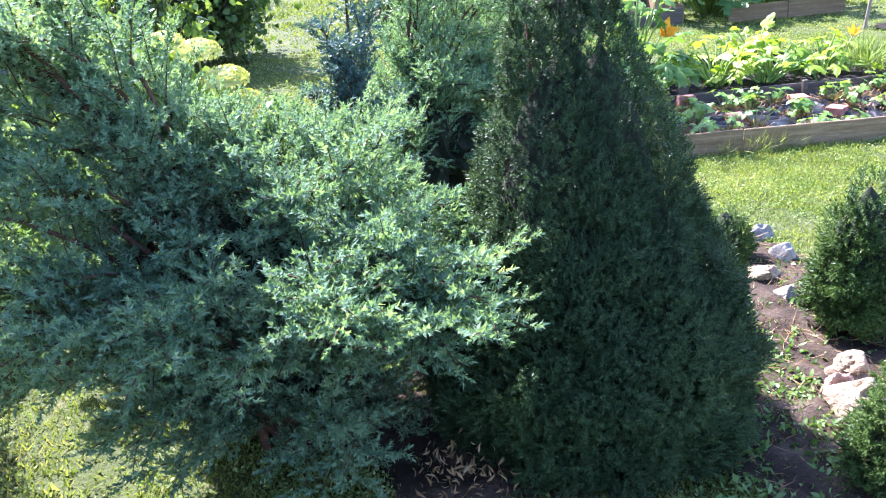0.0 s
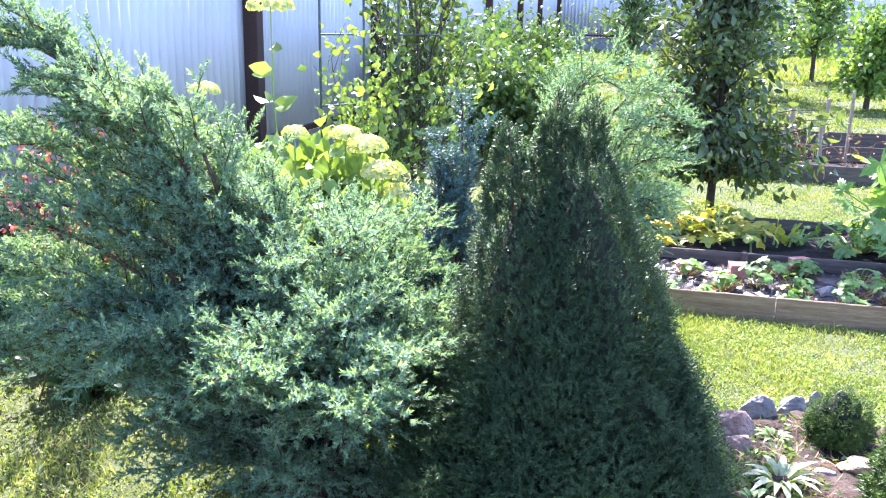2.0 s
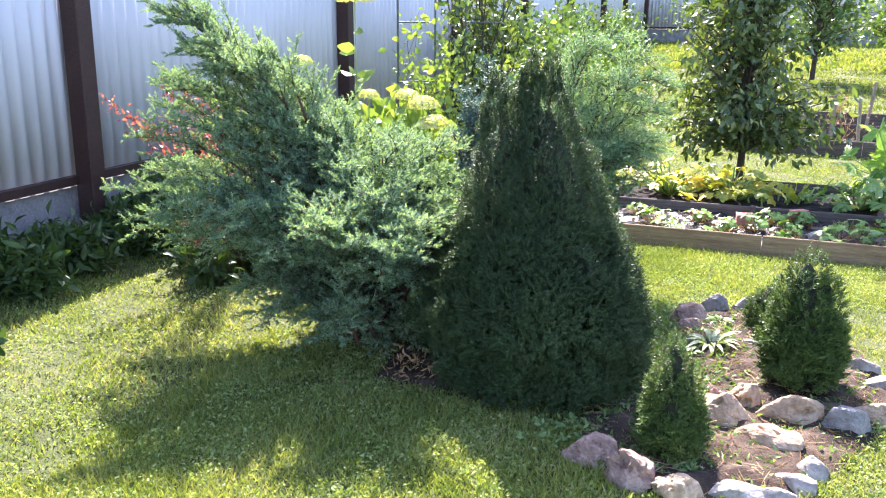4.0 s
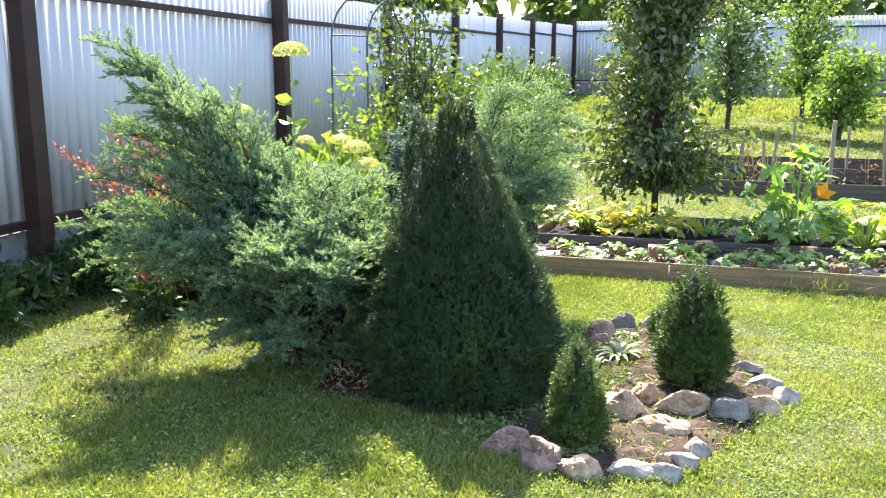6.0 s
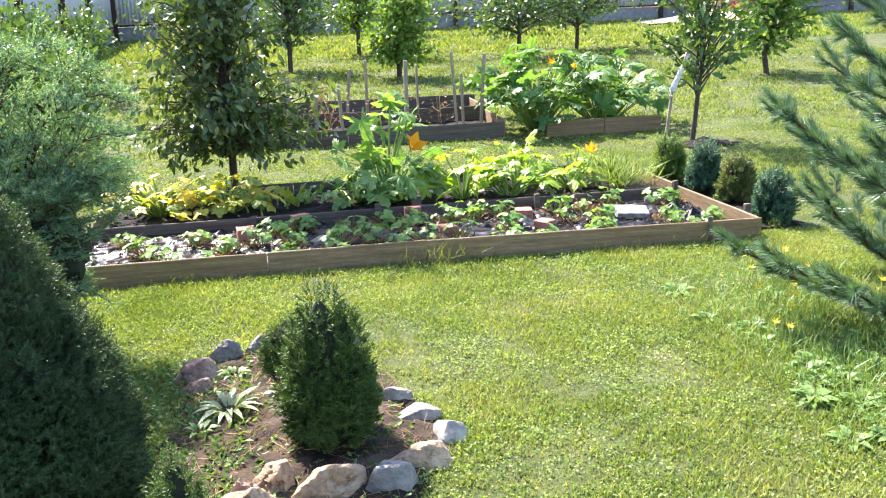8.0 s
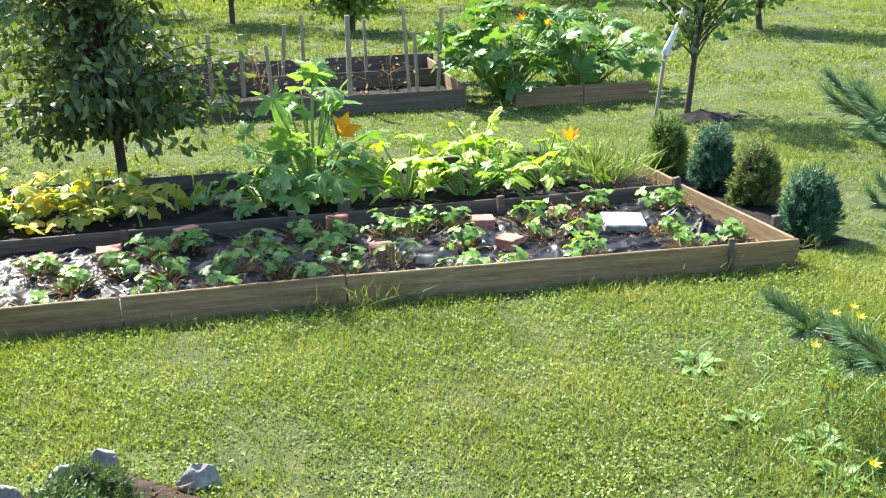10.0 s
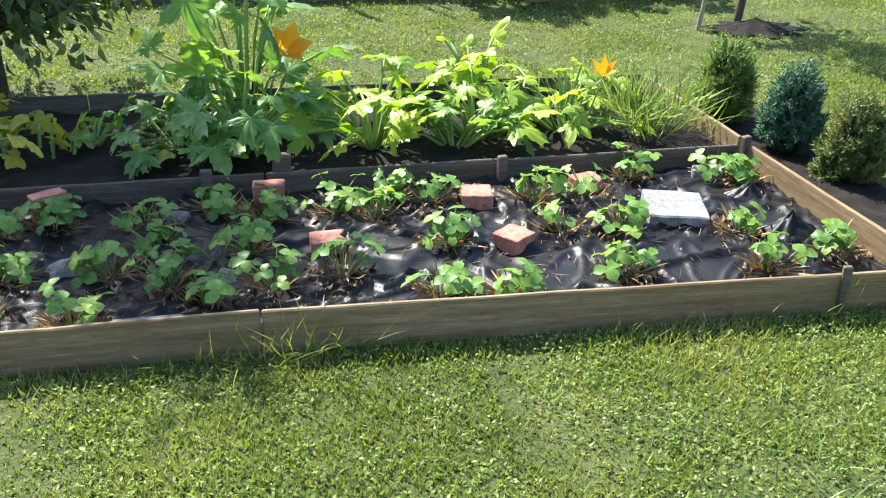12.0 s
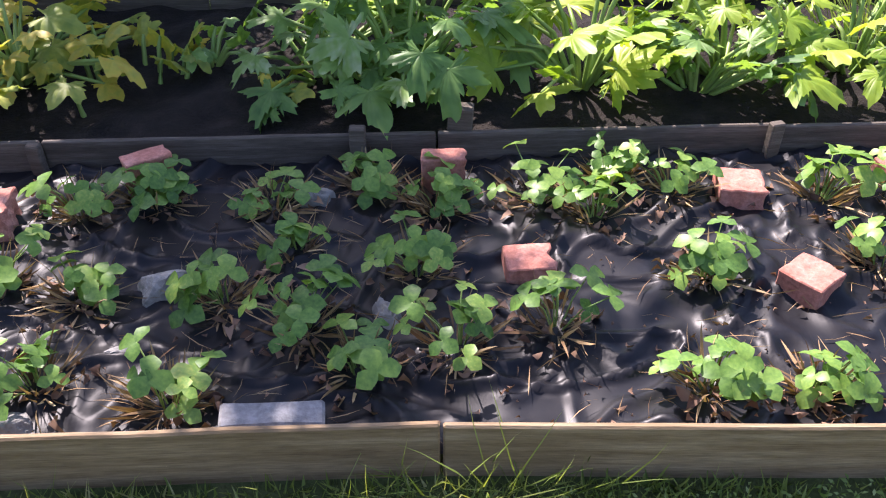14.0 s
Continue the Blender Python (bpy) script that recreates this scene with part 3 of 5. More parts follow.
def bumpy_sheet(x0, x1, y0, y1, z, amp, freq, nx, ny, seed, folds=0.0, y0_end=None):
    X, Y = np.meshgrid(np.linspace(x0, x1, nx), np.linspace(y0, y1, ny))
    if y0_end is not None:  # the near edge bends from the middle on
        bend = np.clip((X - 2.45) / (x1 - 2.45), 0, 1) * (y0_end - y0)
        Y = Y + bend * (y1 - Y) / (y1 - y0)
    Z = np.empty_like(X)
    for i in range(ny):
        for j in range(nx):
            p = Vector((X[i, j] * freq, Y[i, j] * freq, seed))
            v = noise.noise(p) + 0.5 * noise.noise(p * 2.3)
            if folds:
                w = noise.noise_vector(p * 0.7) * 0.5
                v += folds * max(0.0, 1 - abs(noise.noise(Vector((p.x * 0.8 + p.y * 0.5, p.y * 1.6 - p.x * 0.3, seed + 5)) + w)) * 7.0)
                v += 0.6 * folds * max(0.0, 1 - abs(noise.noise(Vector((p.x * 2.2 - p.y * 1.1, p.y * 1.1 + p.x * 0.6, seed + 9)) + w)) * 5.0)
            Z[i, j] = z + amp * v
    Z += lift(Y)
    V = np.stack([X.ravel(), Y.ravel(), Z.ravel()], 1)
    i = np.arange(ny - 1)[:, None] * nx + np.arange(nx - 1)[None]
    return V, np.stack([i, i + 1, i + nx + 1, i + nx], -1).reshape(-1, 4)


tagged(part("plastic_sheet", bumpy_sheet(BED_X0 + 0.03, 4.53, BED_Y0 + 0.022, BED_YM - 0.015, 0.032, 0.013, 4.6, 400, 104, 2.0, 1.5, BED_Y0 - 0.085), "film", smooth=True), "creased black plastic mulch film in the strawberry plot", "plastic sheet")
tagged(part("soil", bumpy_sheet(BED_X0 + 0.05, 4.46, BED_YM + 0.04, BED_Y1 - 0.04, 0.075, 0.02, 7.0, 150, 45, 4.0), "black_soil", smooth=True), "bare black garden soil in the back plot", "soil", kind="structure")


def crumpled(x, y, r, h, seed):
    """A gathered, pleated heap of film."""
    n, mrows = 46, 12
    V, F = [], []
    for i in range(mrows):
        s = i / (mrows - 1)
        for j in range(n):
            a = 2 * math.pi * j / n
            pleat = 1 + 0.22 * math.sin(a * 9 + seed) * s + 0.1 * noise.noise((math.cos(a) * 3, math.sin(a) * 3, s * 4 + seed))
            rr = r * s * pleat
            V.append((x + rr * math.cos(a), y + rr * math.sin(a) * 0.7, 0.02 + h * (1 - s) ** 1.3 * (1 + 0.25 * noise.noise((a * 2, s * 5, seed)))))
    for i in range(mrows - 1):
        for j in range(n):
            F.append((i * n + j, i * n + (j + 1) % n, (i + 1) * n + (j + 1) % n, (i + 1) * n + j))
    return np.array(V), np.array(F)


tagged(part("crumpled_film", crumpled(4.33, 5.07, 0.17, 0.1, 1.0), "film", smooth=True), "crumpled heap of loose black plastic film", "plastic film")
tagged(part("crumpled_film", crumpled(4.36, 5.42, 0.13, 0.07, 4.0), "film", smooth=True), "crumpled fold of black plastic film", "plastic film")

# ---- bricks and weights on the film ----


def brick(x, y, z, w, d, h, rz, tip=0):
    bm = bmesh.new()
    bm.from_mesh(box_mesh("b", w, d, h, 0.003, 0.0, 4, x))
    for v in bm.verts:
        v.co += noise.noise_vector(v.co * 30 + Vector((x * 9, y * 5, 0))) * 0.004
        if v.co.x > w * 0.35:
            v.co.x -= abs(noise.noise(v.co * 25 + Vector((x * 9, 0, 3)))) * 0.03  # broken end
    o = part("brick", bm, "brick")
    o.matrix_basis = pose(x, y, z, tip, 0, rz)
    tagged(o, "broken red brick lying on black film", "brick", "bricks on the strawberry film")


for x, y, w, d, h, rz in ((1.36, 5.47, 0.12, 0.12, 0.09, 8), (1.72, 5.63, 0.12, 0.06, 0.12, 30), (2.50, 5.60, 0.12, 0.06, 0.12, 0), (2.685, 5.235, 0.12, 0.10, 0.06, 3), (3.28, 5.53, 0.125, 0.11, 0.065, -8), (3.32, 5.14, 0.11, 0.11, 0.07, 38), (3.75, 5.60, 0.12, 0.1, 0.06, 12), (1.05, 5.5, 0.12, 0.1, 0.07, 20)):
    brick(x, y, 0.022, w, d, h, rz)


def stone(name, x, y, sx, sy, sz, mat, seed, label, rz=0.0, rough=0.22, sharp=1.0, sink=0.3, group=""):
    bm = bmesh.new()
    bmesh.ops.create_icosphere(bm, subdivisions=4, radius=1.0)
    off = Vector((seed * 13.1, seed * 7.7, seed * 3.3))
    for v in bm.verts:
        p = v.co.copy()
        k = 1 + rough * noise.noise(p * 1.3 + off) * 1.9 + rough * 0.8 * noise.noise(p * 2.7 * sharp + off) - rough * 0.55 * abs(noise.noise(p * 5.0 * sharp + off)) + rough * 0.35 * noise.noise(p * 11.0 * sharp + off)
        # flattened facets
        for nrm in ((0.3, 0.5, 0.9), (-0.7, 0.2, 0.6), (0.6, -0.7, 0.3), (-0.3, -0.9, 0.2), (0.9, 0.3, 0.1)):
            nv = (Vector(nrm) + noise.noise_vector(off + Vector(nrm)) * 0.5).normalized()
            h = p.dot(nv) * k
            if h > 0.66:
                k *= 0.66 / h + (1 - 0.66 / h) * 0.15
        v.co = Vector((p.x * k * sx / 2, p.y * k * sy / 2, (p.z * k + 1 - 2 * sink) * sz / 2))
    o = part(name, bm, mat, smooth=False)
    o.matrix_basis = pose(x, y, float(lift(y)), 0, 0, rz)
    return tagged(o, label, "stone", group)


for k, (x, y, sx, sy, sz, rz) in enumerate(((2.17, 5.56, 0.11, 0.09, 0.09, 10), (2.35, 5.10, 0.08, 0.12, 0.07, 20), (1.84, 5.2, 0.15, 0.12, 0.11, 30), (1.78, 5.0, 0.10, 0.07, 0.06, 0), (1.60, 4.80, 0.17, 0.1, 0.08, 0))):
    stone("grey_stone", x, y, sx, sy, sz, "white_stone" if k < 3 else "grey_stone", 30 + k, "rough grey concrete lump weighing down the film", rz, 0.25, 1.4, 0.15, "weights on the film")
for x, y, w, d, h, rz, lab in ((3.99, 5.30, 0.22, 0.22, 0.055, -14, "pale grey concrete paving slab on black film"), (2.13, 4.78, 0.2, 0.06, 0.05, 2, "grey concrete block against the front plank"), (4.28, 5.62, 0.12, 0.06, 0.05, -20, "grey concrete piece by the dividing plank")):
    o = part("concrete_slab", box_mesh("slab", w, d, h, 0.006, 0.004, 4, x), "concrete")
    o.matrix_basis = pose(x, y, 0.028, 3, 2, rz)
    tagged(o, lab, "slab")

# ---- strawberries ----


def strawberry_leaf():
    """Three toothed leaflets on the end of a stalk (the origin)."""
    parts = []
    for az, sc in ((0.0, 1.0), (1.75, 0.9), (-1.75, 0.9)):
        V, F = [], []
        rows = ((0.0, 0.04), (0.2, 0.26), (0.42, 0.40), (0.65, 0.40), (0.85, 0.26), (1.0, 0.03))
        for i, (t, w) in enumerate(rows):
            bend = 0.18 * t - 0.32 * t * t
            V += [(-w * (1.08 if i % 2 else 0.95), t, bend + 0.18 * w), (0, t, bend), (w * (1.08 if i % 2 else 0.95), t, bend + 0.18 * w)]
        for i in range(len(rows) - 1):
            a = 3 * i
            F += [(a, a + 1, a + 4), (a, a + 4, a + 3), (a + 1, a + 2, a + 5), (a + 1, a + 5, a + 4)]
        V = np.array(V) * sc
        c, s = math.cos(az), math.sin(az)
        V = V @ np.array([(c, -s, 0), (s, c, 0), (0, 0, 1)]).T
        parts.append((V, np.array(F)))
    return join(parts)


trifoil_mesh = fast_mesh("leaf", *strawberry_leaf())


def strawberry(x, y, size, leaves, seed, dry=14):
    r = np.random.default_rng(seed)
    t = thing("strawberry_plant", pose(x, y, 0.035), "low green strawberry plant with dry stalks on black film", "strawberry plant", "strawberry plants")
    stalks, lv = [], []
    for i in range(leaves):
        a = r.uniform(0, 2 * np.pi)
        reach, hgt = size * r.uniform(0.15, 0.95), size * r.uniform(0.35, 1.0)
        tip = np.array([math.cos(a) * reach, math.sin(a) * reach, hgt])
        pts = [np.array([math.cos(a), math.sin(a), 0]) * 0.012, tip * [0.45, 0.45, 0.6], tip]
        stalks.append(tube(pts, [0.0022, 0.002, 0.0015], 4))
        d = np.array([[math.cos(a) * 0.45 + r.normal(0, 0.25), math.sin(a) * 0.45 + r.normal(0, 0.25) - 0.15, 1.0]])
        B = bases(d, np.array([a + r.normal(0, 0.6)]))[0] * r.uniform(0.032, 0.056)
        lf = part("leaf", trifoil_mesh, "strawberry", t)
        lf.matrix_basis = Matrix.Translation(tip) @ Matrix(B.tolist()).to_4x4()
    part("stem", join(stalks), "stalk", t, kind="stuff")
    n = dry * 5
    aa = r.uniform(0, 2 * np.pi, n)
    d = np.stack([np.cos(aa), np.sin(aa), r.uniform(0.1, 1.4, n)], 1)
    pos = np.stack([np.cos(aa), np.sin(aa), 0 * aa], 1) * r.uniform(0.005, 0.045, n)[:, None]
    part("dry_stalk", scatter(blade_leaf(1, 0.06), pos, d, r.uniform(0.05, 0.13, n)), "straw", t, "dry brown old stalks", kind="stuff")
    n = 22
    aa, rr = r.uniform(0, 2 * np.pi, n), r.uniform(0.02, 0.12, n)
    pos = np.stack([np.cos(aa) * rr, np.sin(aa) * rr, r.uniform(0.002, 0.02, n)], 1)
    part("dead_leaf", scatter(blade_leaf(1, 0.7, 0.5, 0.5), pos, r.normal(0, 1, (n, 3)) * [1, 1, 0.25], r.uniform(0.02, 0.04, n)), "dead_leaf", t, "withered brown leaves", kind="stuff")


PLANTS = [(1.56, 5.52), (1.74, 5.56), (2.06, 5.52), (2.12, 5.32), (2.31, 5.60), (1.98, 5.16), (1.66, 5.17), (1.64, 4.90), (1.92, 4.84), (2.17, 5.05), (2.42, 5.24), (2.50, 4.98), (2.72, 5.03), (2.88, 5.44), (2.74, 5.52), (3.10, 5.55), (3.10, 5.20), (3.49, 5.50), (3.00, 4.84), (3.22, 4.82), (3.52, 5.22), (2.29, 4.92), (1.46, 5.22), (3.96, 5.66), (4.34, 5.62), (3.74, 5.22), (4.15, 5.12), (4.42, 4.92), (4.40, 5.55), (3.62, 4.88), (3.72, 5.52), (2.97, 5.62), (4.12, 4.84), (1.25, 5.1), (1.05, 5.35), (0.75, 5.2), (0.9, 4.92), (1.15, 4.86), (0.6, 5.5), (2.48, 5.5)]
for k, (x, y) in enumerate(PLANTS):
    strawberry(x, y, 0.085 + 0.05 * rng.uniform(), int(rng.integers(7, 14)) if k != 1 else 24, 100 + k, int(rng.integers(6, 16)))

n = 900
pos = np.stack([rng.uniform(BED_X0 + 0.1, 4.5, n), rng.uniform(4.74, 5.66, n), np.full(n, 0.05)], 1)
tagged(part("dry_straw", scatter(blade_leaf(1, 0.03), pos, rng.normal(0, 1, (n, 3)) * [1, 1, 0.12], rng.uniform(0.03, 0.10, n)), "straw"), "scattered dry stalks and straw on the film", "straw", kind="stuff")
n = 700
pos = np.stack([rng.uniform(BED_X0 + 0.1, 4.5, n), rng.uniform(4.74, 5.66, n), np.full(n, 0.045)], 1)
tagged(part("leaf_litter", scatter(blade_leaf(1, 0.6, 0.6, 0.6), pos, rng.normal(0, 1, (n, 3)) * [1, 1, 0.6], rng.uniform(0.008, 0.022, n)), "dead_leaf"), "withered brown leaf litter on the film", "leaf litter", kind="stuff")

# long grass tufts against the planks
for k, (x, y, num, ln) in enumerate(((2.55, 4.62, 70, 0.22), (2.30, 4.62, 40, 0.16), (1.0, 4.62, 40, 0.13), (3.6, 4.58, 40, 0.11), (4.15, 4.545, 40, 0.14), (4.5, 4.53, 40, 0.14), (1.75, 4.63, 30, 0.12), (4.75, 4.8, 60, 0.12))):
    pos = np.stack([rng.normal(x, 0.09, num), rng.normal(y, 0.012, num), np.zeros(num)], 1)
    tagged(part("grass_tuft", scatter(blade_leaf(1, 0.012, 0.1, 0.25), pos, rng.normal(0, 1, (num, 3)) * [0.8, 0.4, 0.3] + [0, -0.3, 0.8], ln * rng.uniform(0.4, 1.1, num)), "grass"), "long uncut grass tuft beside the bed plank", "grass tuft", "grass tufts along the bed", "stuff")

# ---- squashes ----
LOBED = [lobed_leaf(5, 0.5, 56, 0.19, s, 0.11) for s in range(4)]
ROUND = [lobed_leaf(5, 0.34, 36, 0.2, s + 10, 0.075) for s in range(4)]


def petals(n=6, open_=0.55, wide=0.24):
    V, F = [], []
    for i in range(n):
        a = 2 * math.pi * i / n
        c, s = math.cos(a), math.sin(a)
        k = len(V)
        V += [(c * 0.1, s * 0.1, 0), (c * 0.35 - s * wide, s * 0.35 + c * wide, 0.55), (c * 0.35 + s * wide, s * 0.35 - c * wide, 0.55), (c * open_ * 1.5, s * open_ * 1.5, 1.0)]
        F += [(k, k + 2, k + 1), (k + 1, k + 2, k + 3)]
    return np.array(V), np.array(F)


PETALS = petals()


leaf_meshes = {}


def squash(name, x, y, spread, height, leaves, size, mat, tpls, seed, label, flowers=0, z=0.07, vine=False, up=0.55, crown_pow=0.6):
    r = np.random.default_rng(seed)
    t = thing(name, pose(x, y, z + float(lift(y))), label, "squash plant")
    stalks, lv, fl = [], [], []
    for i in range(leaves):
        a = r.uniform(0, 2 * np.pi)
        q = r.uniform(0.08, 1) ** 0.7
        reach = spread * q
        root = np.array([math.cos(a), math.sin(a), 0]) * (reach * (0.85 if vine else 0.15))
        tip = np.array([math.cos(a) * reach, math.sin(a) * reach, height * r.uniform(0.35, 1.0) * (1 - 0.5 * q ** 2)])
        mid = root * 0.5 + tip * 0.5 + [0, 0, height * 0.12]
        stalks.append(tube([root, mid, tip], [0.009, 0.0075, 0.005], 5))
        out = np.array([math.cos(a), math.sin(a), 0])
        d = out * r.uniform(0.3, 1.0) + np.array([r.normal(0, 0.3), r.normal(0, 0.3), r.uniform(-0.5, up)])
        face = np.array([r.normal(0, 0.35), r.normal(0, 0.35), 1.0]) + out * 0.25
        zz = unit(d)
        yy = unit(face - zz * face.dot(zz))
        xx = np.cross(yy, zz)
        sc = size * r.uniform(0.6, 1.3)
        key = (mat, id(tpls), int(r.integers(len(tpls))))
        if key not in leaf_meshes:
            leaf_meshes[key] = fast_mesh("leaf", *tpls[key[2]])
        lf = part("leaf", leaf_meshes[key], mat, t)
        lf.matrix_basis = Matrix.Translation(tip) @ Matrix((np.stack([xx, yy, zz]).T * sc).tolist()).to_4x4()
    for i in range(flowers):
        a = r.uniform(0, 2 * np.pi)
        p = np.array([math.cos(a), math.sin(a), 0]) * spread * r.uniform(0.1, 0.8) + [0, 0, height * r.uniform(0.5, 0.95)]
        fl.append(scatter(PETALS, p[None], np.array([[r.normal(0, 0.6), r.normal(0, 0.6) - 0.3, 1]]), [r.uniform(0.05, 0.075)]))
        stalks.append(tube([p * [0.5, 0.5, 0.0], p * [0.8, 0.8, 0.6], p], [0.005, 0.004, 0.004], 4))
    part("stem", join(stalks), "stalk", t, kind="stuff")
    for g in fl:
        part("flower", g, "flower", t, "orange trumpet flower")
    return t


Z = "zucchini_plant"
squash(Z, 2.40, 6.12, 0.40, 0.36, 36, 0.165, "zucchini", LOBED, 1, "large green zucchini plant with lobed leaves", 0, up=0.2)
squash(Z, 2.14, 6.2, 0.34, 0.28, 26, 0.145, "zucchini", LOBED, 14, "low green zucchini plant with mottled lobed leaves", 0, up=0.2)
squash(Z, 2.42, 6.42, 0.40, 0.80, 20, 0.20, "zucchini", LOBED, 2, "tall green zucchini plant with upright lobed leaves", 0, up=1.2)
squash(Z, 2.96, 6.12, 0.34, 0.44, 30, 0.155, "squash", LOBED, 3, "bright yellow-green zucchini plant with upright stalks", 0, up=0.8)
squash(Z, 3.30, 6.05, 0.30, 0.28, 18, 0.14, "zucchini", LOBED, 4, "green zucchini plant behind the dividing plank", 0)
squash("squash_plant", 3.42, 6.16, 0.36, 0.34, 25, 0.14, "squash", LOBED, 5, "bright yellow-green squash plant in sun", 0, up=0.5)
squash("squash_plant", 3.84, 6.18, 0.38, 0.33, 30, 0.13, "squash", LOBED, 6, "sunlit yellow-green squash plant on long stalks", 1, up=0.4)
squash("squash_plant", 3.55, 6.72, 0.24, 0.42, 14, 0.12, "squash", ROUND, 7, "squash plant climbing above the back plank", 0, up=0.6)
squash("squash_plant", 0.72, 6.25, 0.42, 0.30, 60, 0.115, "yellow_squash", ROUND, 8, "yellowing squash plant sprawling over the soil", 0)
squash("squash_plant", 1.20, 6.2, 0.38, 0.30, 54, 0.115, "yellow_squash", ROUND, 9, "yellowing squash plant with withered leaves", 0)
squash("squash_plant", 1.52, 6.15, 0.26, 0.2, 14, 0.11, "yellow_squash", ROUND, 11, "small yellowing squash plant with trailing stems", 0, vine=True)
squash("seedling", 1.78, 6.28, 0.12, 0.2, 9, 0.07, "zucchini", ROUND, 12, "small leafy vegetable seedling in black soil", 0)
squash("seedling", 2.02, 6.05, 0.10, 0.12, 7, 0.06, "yellow_squash", ROUND, 13, "small withered squash seedling in black soil", 0)
# the big flower that shows from far, on its own stalk
bloom_thing = thing("squash_flower", pose(2.5, 6.36, 0.06), "large open orange zucchini flower among leaves", "flower")
part("bloom", scatter(petals(5, 0.6, 0.42), np.array([(0.1, -0.05, 0.38)]), np.array([[0.35, -0.6, 0.6]]), [0.11]), "flower", bloom_thing)
part("stalk", tube([(0, 0, 0), (0.04, -0.01, 0.22), (0.1, -0.05, 0.39)], [0.007, 0.006, 0.005], 5), "stalk", bloom_thing)


def onion_clump(x, y, num, ln):
    pos = np.stack([rng.normal(x, 0.09, num), rng.normal(y, 0.09, num), np.full(num, 0.08)], 1)
    d = np.stack([pos[:, 0] - x, pos[:, 1] - y, np.full(num, 0.22)], 1) + rng.normal(0, 0.05, (num, 3))
    tagged(part("chive_clump", scatter(blade_leaf(1, 0.02, 0.1, 0.35), pos, d, ln * rng.uniform(0.5, 1.05, num)), "clover"), "fine arching green chive clump by the side plank", "chives", kind="stuff")


onion_clump(4.22, 6.15, 420, 0.30)
onion_clump(4.05, 6.45, 200, 0.25)

# second bed further back
bed2 = thing("raised_bed", Matrix.Identity(4), "dark plank raised bed with stakes further back", "raised bed")
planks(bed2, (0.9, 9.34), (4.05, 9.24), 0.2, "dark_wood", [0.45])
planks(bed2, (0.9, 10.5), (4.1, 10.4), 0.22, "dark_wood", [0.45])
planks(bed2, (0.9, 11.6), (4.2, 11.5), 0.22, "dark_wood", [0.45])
planks(bed2, (4.06, 9.26), (4.12, 11.5), 0.2, "wood", [0.5])
planks(bed2, (0.9, 9.36), (0.9, 11.6), 0.2, "wood", [0.5])
planks(bed2, (4.5, 9.1), (5.85, 9.1), 0.2, "wood", [0.5])
tagged(part("soil", bumpy_sheet(0.93, 4.05, 9.36, 11.5, 0.03, 0.02, 5.0, 60, 45, 9.0), "black_soil", smooth=True), "bare black soil in the further bed", "soil", kind="structure")
for k, (x, y, h, w) in enumerate(((2.27, 9.36, 0.55, 0.035), (2.98, 9.4, 0.78, 0.045), (3.55, 9.4, 0.85, 0.03), (3.64, 9.5, 0.6, 0.03), (3.83, 9.45, 0.82, 0.035), (2.0, 9.9, 0.6, 0.04), (2.6, 10.0, 0.75, 0.03), (2.4, 10.6, 0.6, 0.035), (1.7, 10.0, 0.6, 0.04), (3.3, 10.7, 0.6, 0.03))):
    o = part("garden_stake", box_mesh("stake", w, w * 0.8, h, 0.004, 0.003, 5, k), "stake")
    o.matrix_basis = pose(x, y, 0.1 + float(lift(y)), rng.uniform(-5, 5), rng.uniform(-5, 5), rng.uniform(0, 40))
    tagged(o, "grey wooden stake standing in the bed", "stake", "stakes in the further bed")

# ---- conifers ----


